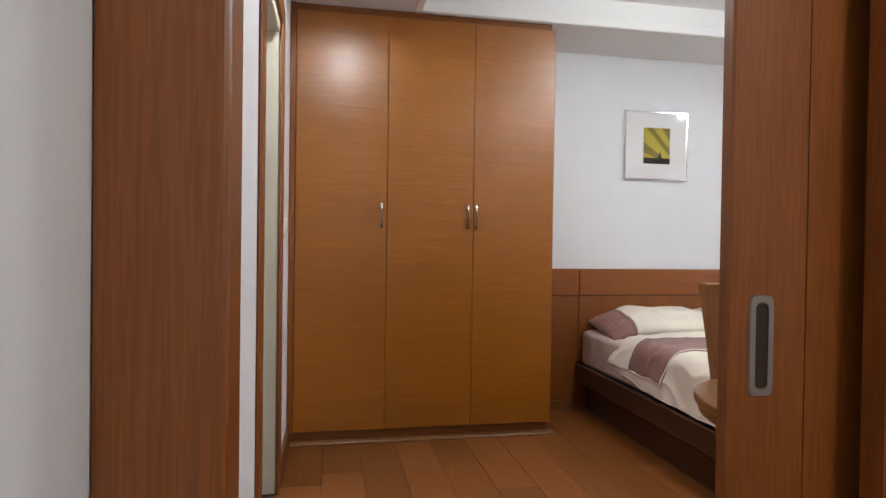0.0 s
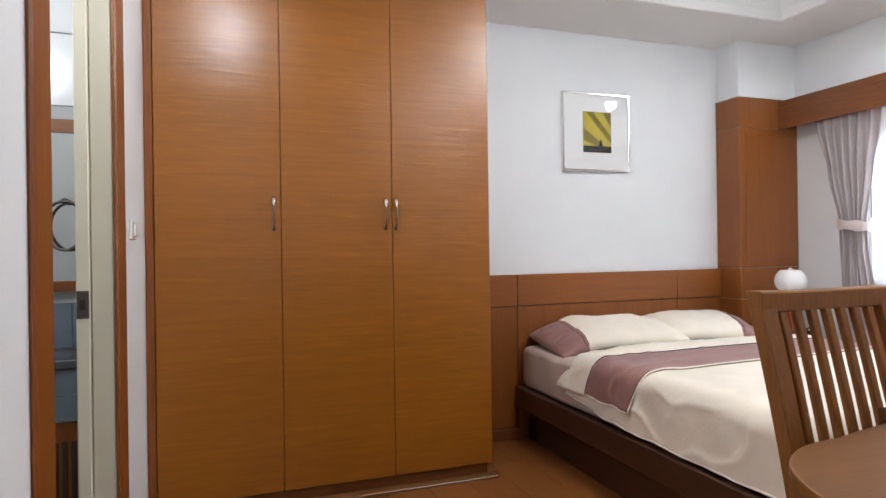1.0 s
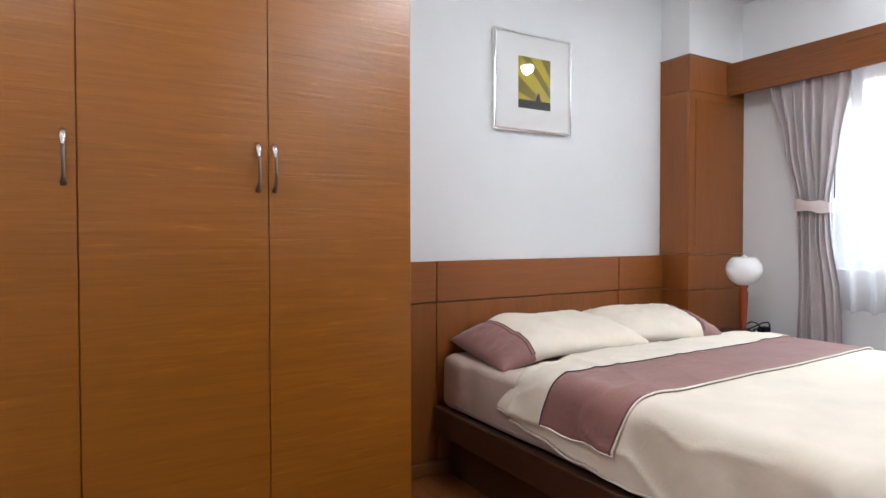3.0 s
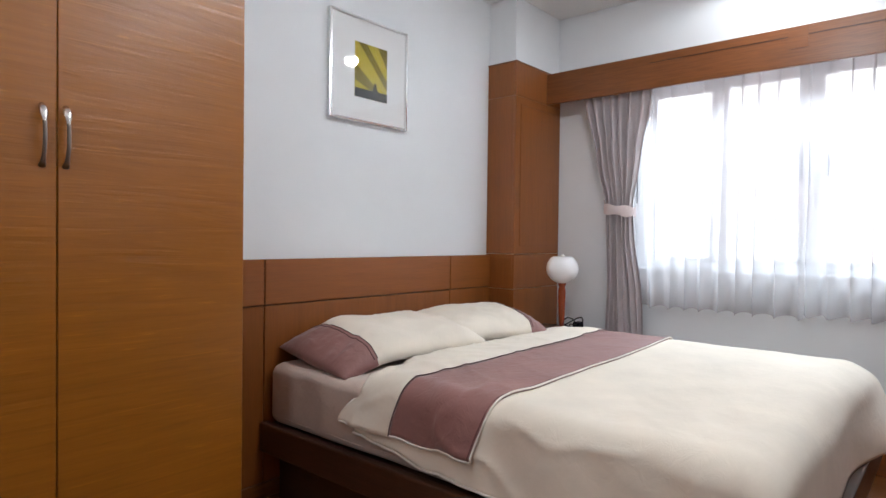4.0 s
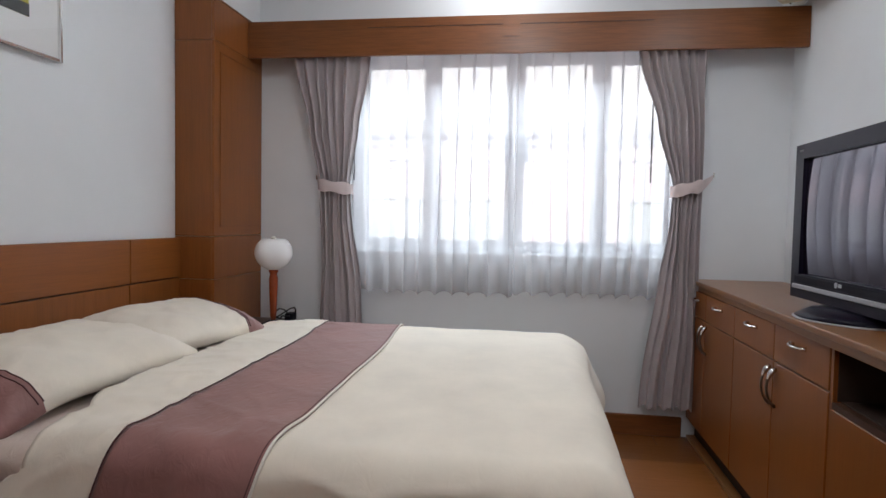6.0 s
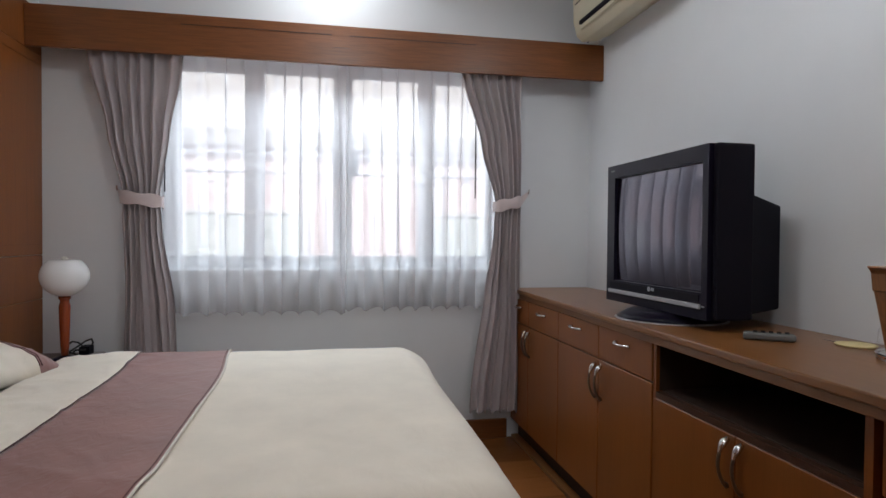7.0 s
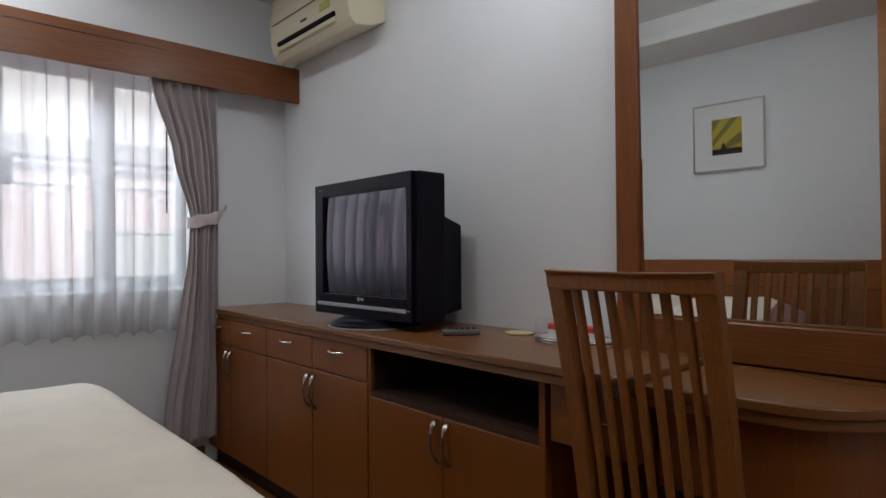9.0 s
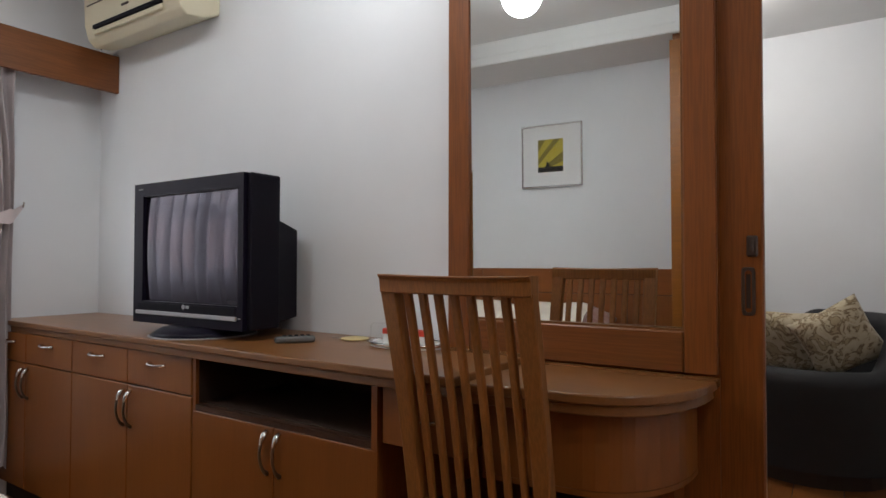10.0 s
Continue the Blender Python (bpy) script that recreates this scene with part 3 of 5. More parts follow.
col = thing("column", (3.1, 3.48, 0), "red-brown veneered column beside the window", "column", kind="structure")
CX, CY = 2.886, 3.367
part("core", box(CX + 0.012, XE - 0.001, CY + 0.012, YN - 0.001, 0, ZB), M_WALL, col)
for a, b in ((0.0, 0.743), (0.745, 0.939), (0.941, 1.821), (1.823, 2.008)):
    part("cladding", box(CX, XE - 0.003, CY, CY + 0.014, a, b, bevel=0.001), M_HEADV, col)
    part("cladding", box(CX, CX + 0.014, CY + 0.0145, YN - 0.002, a, b, bevel=0.001), M_HEADV, col)
for a, b in ((0.985, 1.775),):
    part("moulding", boxes((CX + 0.05, 3.33, CY - 0.003, CY, b, b + 0.006), (CX + 0.05, 3.33, CY - 0.003, CY, a, a + 0.006), (CX + 0.05, CX + 0.056, CY - 0.003, CY, a, b)), M_TRIMV, col)
part("cap", box(CX - 0.004, XE - 0.003, CY - 0.004, YN - 0.002, 2.008, 2.014), M_TRIMX, col)

# ---- valance ----
val = thing("valance", (3.25, 2.1, 1.82), "long red-brown wooden curtain valance above the window", "valance")
part("front_board", box(3.205, 3.225, YS + 0.002, CY - 0.002, 1.823, 2.000, bevel=0.002), M_TRIMY, val)
part("top_board", box(3.225, XE - 0.002, YS + 0.002, CY - 0.002, 1.980, 1.996), M_TRIMY, val)
part("groove", boxes(*[(3.203, 3.205, a, b, 1.955, 1.958) for a, b in ((2.10, 2.75), (1.42, 2.02))]), M_BEDWOOD, val)
part("batten", box(3.2025, 3.205, 2.02, 2.10, 1.90, 1.985), M_TRIMY, val)
rail = part("curtain_rail", box(3.302, 3.316, 1.12, 3.20, 1.90, 1.92), M_ALU, val)


# ---- window, curtains ----
def window():
    w = thing("window_1", (3.50, 2.05, 0.92), "white-framed sliding window of four panes, curtained", "window", kind="structure")
    xa, xb = 3.45, 3.49
    part("window_frame", boxes((xa, xb + 0.04, WIN[0], WIN[1], WIN[2], WIN[2] + 0.04), (xa, xb + 0.04, WIN[0], WIN[1], WIN[3] - 0.04, WIN[3]),
         (xa, xb + 0.04, WIN[0], WIN[0] + 0.04, WIN[2] + 0.04, WIN[3] - 0.04), (xa, xb + 0.04, WIN[1] - 0.04, WIN[1], WIN[2] + 0.04, WIN[3] - 0.04)), M_ALU, w)
    part("window_sill", box(XE - 0.004, 3.45, WIN[0], WIN[1], WIN[2] - 0.02, WIN[2] + 0.002), M_WALL, w)
    cuts = (WIN[0] + 0.04, 1.610, 2.040, 2.470, WIN[1] - 0.04)
    for i in range(4):
        a, b = cuts[i], cuts[i + 1]
        x = xa + 0.004 + (0.022 if i in (1, 2) else 0.046)
        s = part("sash", boxes((x, x + 0.02, a, a + 0.048, 0.905, 1.89), (x, x + 0.02, b - 0.048, b, 0.905, 1.89), (x, x + 0.02, a + 0.048, b - 0.048, 0.905, 0.935), (x, x + 0.02, a + 0.048, b - 0.048, 1.830, 1.89)), M_ALU, w)
        p = part("pane", sheet(lambda u, v: (x + 0.010, a + 0.03 + (b - a - 0.06) * u, 0.93 + 0.91 * v), 1, 1), M_GLASS, s)
        p.visible_shadow = False
    for y in (1.983, 2.072):
        part("latch", box(xa - 0.045, xa + 0.026, y - 0.018, y + 0.018, 1.335, 1.452, bevel=0.003), M_BLACKM, w)


window()


def grille():
    g = thing("window_grille", (3.6, 2.12, 0.92), "painted iron security grille outside the window", "grille")
    x = 3.61
    for z in (0.89, 1.36, 1.455, 1.88):
        part("rail", tube([(x, 1.2, z), (x, 3.05, z)], 0.008, 8), M_IRON, g)
    for i in range(15):
        y = 1.24 + i * 0.126
        part("bar", tube([(x, y, 0.87), (x, y, 1.92)], 0.006, 8), M_IRON, g)
    for i in range(14):
        y = 1.303 + i * 0.126
        part("scroll", tube([(x - 0.012, y + 0.055 * math.cos(a), 1.36 - 0.055 * math.sin(a)) for a in (math.pi * k / 10 for k in range(11))], 0.004, 6), M_IRON, g)


grille()


def drape(name, label, keys, x0, folds, seed, flip=1):
    """A gathered curtain; keys: height, the two edges in plan along the wall, fold depth."""
    rng = random.Random(seed)
    ph = [rng.uniform(0, 6.28) for _ in range(6)]

    def at(z):
        for (za, a0, a1, da), (zb, b0, b1, db) in zip(keys, keys[1:]):
            if zb <= z <= za:
                t = smoothstep(0, 1, (za - z) / (za - zb)) * 0.6 + 0.4 * (za - z) / (za - zb)
                return a0 + (b0 - a0) * t, a1 + (b1 - a1) * t, da + (db - da) * t
        return keys[-1][1:]

    def fn(u, v):
        z = keys[0][0] + (keys[-1][0] - keys[0][0]) * v
        e0, e1, d = at(z)
        uu = u + 0.012 * math.sin(5 * v + ph[0] + 9 * u)
        f = math.sin(2 * math.pi * folds * uu + 0.5 * math.sin(3 * v + ph[1]))
        f = (1 - 0.55 * v) * f + 0.75 * v * math.sin(2 * math.pi * folds * 0.47 * uu + ph[4]) + 0.18 * math.sin(2 * math.pi * folds * 1.7 * uu + ph[2] + 1.5 * v)
        return (x0 - 0.75 * d * f - 0.012 * math.sin(math.pi * u), e0 + (e1 - e0) * u + 0.006 * math.sin(12 * v + ph[3] + 5 * u), z + (0.012 * math.sin(2 * math.pi * folds * u) if v == 1 else 0))
    return solo(name, sheet(fn, 150, 60), M_CURTAIN, label, "curtain", "curtains at the window", smooth=True)


drape("curtain", "grey-mauve curtain gathered by a tieback beside the column", [(1.905, 3.165, 2.735, 0.020), (1.80, 3.148, 2.757, 0.022), (1.50, 3.070, 2.815, 0.026), (1.215, 3.004, 2.846, 0.024), (1.09, 3.008, 2.838, 0.026), (0.71, 3.002, 2.792, 0.028), (0.10, 3.00, 2.765, 0.030)], 3.262, 7, 3)
drape("curtain", "grey-mauve curtain gathered by a tieback beside the cabinet", [(1.905, 1.160, 1.500, 0.020), (1.80, 1.163, 1.470, 0.022), (1.50, 1.164, 1.372, 0.026), (1.205, 1.176, 1.300, 0.024), (1.08, 1.176, 1.312, 0.026), (0.75, 1.165, 1.352, 0.028), (0.17, 1.155, 1.428, 0.030)], 3.258, 7, 5)


def tieback(label, ya, yb, z, slope, yhook, zhook):
    t = thing("tieback", ((XE, yhook, zhook)), label, "tieback", "curtain tiebacks")
    cy, ry = (ya + yb) / 2, abs(yb - ya) / 2
    def fn(u, v):
        a = 2 * math.pi * u
        y = cy + ry * math.cos(a)
        return (3.268 - 0.054 * math.sin(a) * (1 + 0.06 * math.sin(3.14 * v)), y, z + (y - cy) * slope + 0.055 * (v - 0.5) + 0.004 * math.sin(5 * a + 3 * v))
    part("band", sheet(fn, 48, 5), M_TIE, t, smooth=True)
    s = -1 if yhook < cy else 1
    part("loop", sheet(lambda u, v: (3.268 + 0.08 * u, cy + s * ry + (yhook - cy - s * ry) * u, z + s * ry * slope + (zhook - z - s * ry * slope) * u + (0.05 - 0.03 * u) * (v - 0.5)), 8, 3), M_TIE, t, smooth=True)
    part("hook", tube([(XE, yhook, zhook), (XE - 0.03, yhook, zhook), (XE - 0.035, yhook, zhook + 0.02)], 0.004, 8), M_CHROME, t)


tieback("pale pink fabric tieback round the curtain by the column", 3.016, 2.834, 1.190, 0.12, 3.05, 1.235)
tieback("pale pink fabric tieback round the curtain by the cabinet", 1.166, 1.310, 1.200, -0.22, 1.10, 1.262)


def sheer(label, ya, yb, seed, z0):
    rng = random.Random(seed)
    p = [rng.uniform(0, 6.28) for _ in range(8)]
    n = 10
    def fn(u, v):
        z = 1.90 + (z0 - 1.90) * v
        w = u + 0.010 * math.sin(7 * u + p[0] + 2.2 * v) + 0.006 * math.sin(19 * u + p[1])
        deep = 1 + 0.35 * math.sin(5.3 * u + p[4])
        f = math.cos(2 * math.pi * n * w + p[2]) * (0.009 + 0.020 * smoothstep(0, 0.7, v)) * deep + 0.003 * math.sin(2 * math.pi * n * 2.3 * w + p[3]) * (0.4 + v)
        over = (0.019 - 0.010 * v) * deep * math.sin(2 * math.pi * n * w + p[2] + 0.5) * smoothstep(0, 0.03, u) * smoothstep(1, 0.97, u)
        return (3.308 + f, ya + (yb - ya) * u - over, z + (0.008 * math.sin(2 * math.pi * n * w + 1) if v == 1 else 0))
    c = solo("sheer_curtain", sheet(fn, 260, 26), M_SHEER, label, "sheer curtain", "sheer curtains at the window", smooth=True)
    hem = part("hem", sheet(lambda u, v: tuple(Vector(fn(u, 1)) + Vector((-0.0015, 0, 0.028 * (1 - v)))), 260, 1), M_SHEER, c, smooth=True)


sheer("white translucent voile curtain with soft folds", 2.90, 2.030, 1, 0.668)
sheer("white translucent voile curtain meeting its neighbour at the window's middle", 2.045, 1.26, 2, 0.682)
for y in (2.838, 1.395):
    solo("curtain_wand", tube([(3.292, y, 1.90), (3.294, y, 1.228)], 0.003, 6), M_CABLE, "thin dark pull wand of the sheer curtain", "wand", "curtain wands")

# ---- outside ----
solo("ground", box(-60, 80, -60, 80, -6.2, -6.0), M_GROUND, "grey concrete ground outside", "ground", kind="structure")


def neighbour():
    b = thing("apartment_building", (10.5, 3, -6), "pink and pale rendered apartment building opposite the window", "building")
    part("wall", box(8.0, 14, -14, 22, -6, 2.1), M_PINKWALL, b)
    part("upper_wall", box(8.6, 14, -14, 22, 2.1, 9), M_PALEWALL, b)
    part("cornice", box(7.8, 8.6, -14, 22, 2.1, 2.3), M_ROOF, b)
    for i in range(9):
        y = -12 + i * 3.6
        w = part("window", box(7.95, 8.05, y, y + 2.0, -0.6, 1.3), M_TEAL, b)
        part("window_frame", boxes((7.92, 7.95, y - 0.06, y, -0.66, 1.36), (7.92, 7.95, y + 2.0, y + 2.06, -0.66, 1.36), (7.92, 7.95, y, y + 2.0, 1.3, 1.36), (7.92, 7.95, y, y + 2.0, -0.66, -0.6), (7.92, 7.95, y + 0.97, y + 1.03, -0.6, 1.3)), M_ALU, w)
        part("window", box(8.55, 8.65, y + 0.4, y + 1.9, 3.2, 4.8), M_TEAL, b)


neighbour()


# ---- bed ----
def bed_frame():
    b = thing("bed", (2.19, 2.55, 0), "dark wooden platform bed with low side rails", "bed")
    part("side_rail", box(1.395, 1.430, 1.70, 3.525, 0.19, 0.304, bevel=0.006, segs=2), M_BEDWOOD, b)
    part("side_rail", box(2.950, 2.985, 1.70, 3.525, 0.19, 0.304, bevel=0.006, segs=2), M_BEDWOOD, b)
    part("foot_rail", box(1.43, 2.95, 1.70, 1.735, 0.19, 0.304, bevel=0.006, segs=2), M_BEDWOOD, b)
    part("slat_base", box(1.43, 2.95, 1.735, 3.525, 0.23, 0.291), M_BEDWOOD, b)
    for a in ((1.47, 1.50, 1.80, 3.50), (2.88, 2.91, 1.80, 3.50), (1.50, 2.88, 1.80, 1.83)):
        part("base_panel", box(*a, 0.0, 0.23), M_BEDWOOD, b)


bed_frame()


def mattress():
    m = thing("mattress", (2.19, 2.6, 0.292), "mattress in a pink-beige fitted sheet on the bed", "mattress")
    bm = box(1.445, 2.935, 1.76, 3.522, 0.292, 0.530, bevel=0.038, segs=4)
    long = [e for e in bm.edges if e.calc_length() > 0.2]
    bmesh.ops.subdivide_edges(bm, edges=long, cuts=60, use_grid_fill=True)
    for v in bm.verts:
        side = smoothstep(1.47, 1.445, v.co.x)
        v.co.x -= 0.014 * side * smoothstep(2.80, 3.0, v.co.y)
        v.co.x -= smoothstep(2.75, 2.92, v.co.y) * side * ((0.010 * math.sin(v.co.y * 52 + 3 * math.sin(v.co.y * 9)) * smoothstep(3.05, 3.25, v.co.y) + 0.018 * noise.noise(Vector((1, v.co.y * 14, v.co.z * 5)))) * smoothstep(0.29, 0.40, v.co.z) * smoothstep(0.53, 0.45, v.co.z))
        v.co.z += 0.004 * noise.noise(v.co * 4)
    part("fitted_sheet", bm, M_SHEET, m, smooth=True)
    part("sheet_seam", tube([(1.4455 - 0.014 * smoothstep(2.80, 3.0, 3.47 - 1.68 * i / 60), 3.47 - 1.68 * i / 60, 0.330 + 0.002 * math.sin(i * 0.7)) for i in range(61)], 0.0022, 6), M_SHEET, m, smooth=True)


mattress()


BX, BR, HANG = (1.432, 2.948), 0.075, 0.100
DUVET_TOP = 0.568


def across(s, hang):
    """Across the bed: plan x and drop below the top, for an arc length s from the hem on the wardrobe's side."""
    width = BX[1] - BX[0] - 2 * BR
    q = math.pi / 2 * BR
    if s < hang:
        return BX[0] - 0.014 * (1 - s / hang), BR + hang - s
    s -= hang
    if s < q:
        a = s / BR
        return BX[0] + BR - BR * math.cos(a), BR - BR * math.sin(a)
    s -= q
    if s < width:
        return BX[0] + BR + s, 0.0
    s -= width
    if s < q:
        a = s / BR
        return BX[1] - BR + BR * math.sin(a), BR - BR * math.cos(a)
    s -= q
    return BX[1] + 0.014 * s / hang, BR + s


def crease(x, y, seed, sharp=7):
    """Thin raised folds along the zero lines of a noise."""
    return (1 - min(1.0, abs(noise.noise(Vector((x, y, seed)))) * 1.6)) ** sharp


def cover_point(u, y, lift=0.0, drop_y=0.0, wrinkle=1.0, hang=HANG, bend=0.0):
    """A point of the cover; u runs across the bed from hem to hem, bend pulls the sides towards the head."""
    arc = 2 * hang + math.pi * BR + (BX[1] - BX[0] - 2 * BR)
    x, d = across(u * arc, hang)
    y += bend * (smoothstep(1.62, 1.43, x) * 0.35 + smoothstep(0.0, 0.16, d) * 0.65 if x < 2.19 else smoothstep(2.3, 2.95, x))
    crown = 0.012 * math.sin(math.pi * min(1, max(0, (x - BX[0]) / (BX[1] - BX[0])))) ** 0.7
    n = noise.noise(Vector((x * 2.2, y * 2.6, 0.3 + d * 3))) * 0.0022 + noise.noise(Vector((x * 6, y * 8, 2.1 + d * 7))) * (0.0022 + 0.0075 * smoothstep(1.75, 1.45, x))
    slope = smoothstep(1.95, 1.48, x)
    n += slope * 0.006 * noise.noise(Vector(((x + 0.6 * y) * 3, (0.6 * x - y) * 11, 7.0)))
    head = smoothstep(2.42, 2.55, y)
    n += 0.0045 * crease((x + y) * 3.2, (x - 1.3 * y) * 6.0, 9.0) * (0.35 + 0.65 * head) * (0.35 + 0.65 * slope)
    n += 0.0060 * crease(x * 2.0 + y * 5.0, y * 3.0 - x * 7.0, 17.0) * smoothstep(2.70, 2.82, y)
    side = smoothstep(0.02, 0.12, d)
    run = (y + 0.8 * d) * 9
    out = side * (0.006 * math.sin(y * 13 + 2 * math.sin(y * 5)) * smoothstep(1.80, 1.95, y) + 0.005 * noise.noise(Vector((0, y * 10 + d * 9, d * 5))))
    out += smoothstep(0.0, 0.09, d) * 0.010 * crease(run * 0.55, d * 7 - y * 3.0, 3.3, 5) * smoothstep(1.75, 1.95, y)
    sgn = -1 if x < 2.19 else 1
    drop = min(d + drop_y, BR + hang + 0.10)
    return Vector((x + sgn * (out * wrinkle + lift * side), y, DUVET_TOP + crown * (1 - side) - drop + n * wrinkle * (1 - 0.3 * side) + lift * (1 - side)))


def cover_hang(y):
    return 0.115 + 0.055 * smoothstep(3.02, 2.55, y)


def duvet():
    d = thing("duvet", (2.19, 2.3, 0.3), "cream cotton duvet with a broad mauve band, smoothed over the bed", "duvet")
    head = 2.985

    def main(u, v):
        length = head - 1.83
        total = length + math.pi / 2 * 0.10 + 0.17
        s = v * total
        if s < length:
            y, dy = head - s, 0.0
        elif s < length + math.pi / 2 * 0.10:
            a = (s - length) / 0.10
            y, dy = 1.83 - 0.10 * math.sin(a), 0.10 - 0.10 * math.cos(a)
        else:
            y, dy = 1.73 - 0.02 * (s - length - math.pi / 2 * 0.10), 0.10 + s - length - math.pi / 2 * 0.10
        p = cover_point(u, y, -0.004 * smoothstep(2.45, 2.6, y), dy, 1.0, cover_hang(y))
        far = smoothstep(2.25, 2.93, p.x)
        p.y -= 0.005 * math.sin(p.x * 7) * smoothstep(0.03, 0.12, dy) + far * (0.025 * smoothstep(0.0, 0.06, dy) + 0.075 * smoothstep(0.06, 0.27, dy))
        return p

    part("cover", sheet(main, 190, 150, 0.008), M_CREAM, d, smooth=True)
    e0, e1, bend = 2.446, 2.772, 0.050
    k = 120

    def edge(u, y, lift):
        return cover_point(0.004 + 0.992 * u, y, lift, bend=bend)

    part("band", sheet(lambda u, v: edge(u, e0 + (e1 - e0) * v, 0.006), 130, 34, 0.007), M_MAUVE, d, "mauve sateen band", smooth=True)
    part("fold", sheet(lambda u, v: edge(u, e1 + (0.165 + 0.075 * smoothstep(0.09, 0.0, u) + 0.11 * smoothstep(0.12, 0.26, u)) * v, 0.010 - 0.016 * v * v + 0.024 * v * smoothstep(0.05, 0.0, u)), 130, 22, 0.007), M_CREAM, d, smooth=True)
    part("piping", tube([edge(i / k, e0 - 0.002, 0.008) for i in range(k + 1)], 0.0034, 6), M_PIPING, d, "white piping", smooth=True)
    part("piping", tube([edge(i / k, e1, 0.009) for i in range(k + 1)], 0.0021, 6), M_DKPIPE, d, "dark brown piping", smooth=True)
    part("piping", tube([edge(i / k, e0 + 0.008, 0.0075) for i in range(k + 1)], 0.0013, 6), M_DKPIPE, d, "dark brown piping", smooth=True)
    part("hem_piping", tube([cover_point(0.0, head - (head - 1.80) * i / 90, 0.001, 0.0, 1.0, cover_hang(head - (head - 1.80) * i / 90)) for i in range(91)], 0.0036, 6), M_PIPING, d, smooth=True)
    part("hem_piping", tube([edge(0.0, e0 + (e1 + 0.23 - e0) * i / 60, 0.006 + 0.012 * smoothstep(40, 60, i)) for i in range(61)], 0.0036, 6), M_PIPING, d, smooth=True)


duvet()


def pillow(label, cx, cy, cz, half_x, half_y, thick, tilt, yaw, flange):
    """flange: -1 or 1, the end that carries the mauve border."""
    p = thing("pillow", (cx, cy, cz), label, "pillow", "pillows on the bed")
    turn = Matrix.Translation((cx, cy, cz)) @ Euler((radians(tilt), 0, radians(yaw))).to_matrix().to_4x4()

    def fn(a, b, top):
        u, v = 2 * a - 1, 2 * b - 1
        e = max(0.0, 1 - abs(u) ** (7 if u * flange > 0 else 3.4)) * max(0.0, 1 - abs(v) ** 2.6)
        end = smoothstep(1.0, 0.35, flange * u)
        h = thick * e ** 0.50 * (0.80 + 0.20 * end)
        pinch = 1 - 0.10 * (1 - abs(v)) * abs(u) ** 4
        pin2 = 1 - 0.10 * (1 - abs(u)) * abs(v) ** 4
        n = noise.noise(Vector((cx * 3 + u * 2.2, v * 2.2, top))) * 0.012 + noise.noise(Vector((cx + u * 6, v * 5, 3 + top))) * 0.005
        n += 0.006 * crease(u * 2.6 + v, v * 3.4 - u, cx + 4) * smoothstep(0.35, 0.9, max(abs(u), abs(v)))
        z = (h + n * min(1, 3 * e)) * (1 if top else -0.42) - 0.046 * smoothstep(0.40, 1.0, flange * u)
        return turn @ Vector((u * half_x * pin2, v * half_y * pinch, z))

    def body(a0, a1, mat, name, lab=""):
        bm = sheet(lambda u, v: fn(a0 + (a1 - a0) * u, v, 1), 44, 34)
        low = sheet(lambda u, v: fn(a0 + (a1 - a0) * u, v, 0), 44, 34)
        me = bpy.data.meshes.new("under")
        low.to_mesh(me)
        low.free()
        bm.from_mesh(me)
        bpy.data.meshes.remove(me)
        bmesh.ops.remove_doubles(bm, verts=bm.verts, dist=0.0004)
        bmesh.ops.recalc_face_normals(bm, faces=bm.faces)
        return part(name, bm, mat, p, lab, smooth=True)
    c = 0.185 if flange < 0 else 0.28
    if flange < 0:
        body(c, 1, M_CREAM, "case"), body(0, c, M_MAUVE, "border", "mauve sateen border")
        lines = (c, c - 0.018)
    else:
        body(0, 1 - c, M_CREAM, "case"), body(1 - c, 1, M_MAUVE, "border", "mauve sateen border")
        lines = (1 - c, 1 - c + 0.018)
    for a in lines:
        part("piping", tube([fn(a, 0.02 + 0.96 * i / 40, 1) for i in range(41)], 0.002, 6), M_DKPIPE, p, smooth=True)


pillow("cream pillow with a mauve border, beside the wardrobe", 1.85, 3.285, 0.600, 0.380, 0.225, 0.089, 7, -4, -1)
pillow("cream pillow with a mauve border, beside the column", 2.485, 3.285, 0.600, 0.325, 0.225, 0.086, 7, -14, 1)

# ---- bedside table and lamp ----
bs = thing("bedside_table", (3.15, 3.22, 0), "small dark brown wooden bedside table beside the curtain", "bedside table")
part("top", box(2.99, 3.225, 3.06, 3.40, 0.500, 0.523, bevel=0.003), M_BEDWOOD, bs)
part("body", box(3.00, 3.220, 3.09, 3.40, 0.03, 0.500), M_BEDWOOD, bs)
dr = part("drawer", box(3.01, 3.21, 3.078, 3.09, 0.35, 0.485, bevel=0.002), M_BEDWOOD, bs)
part("knob", lathe([(0.008, -0.01), (0.012, 0.0), (0.008, 0.01)], (3.11, 3.07, 0.417), 12), M_CHROME, dr)
for fx in (3.01, 3.18):
    for fy in (3.10, 3.36):
        part("foot", box(fx, fx + 0.03, fy, fy + 0.03, 0, 0.03), M_DARK, bs)

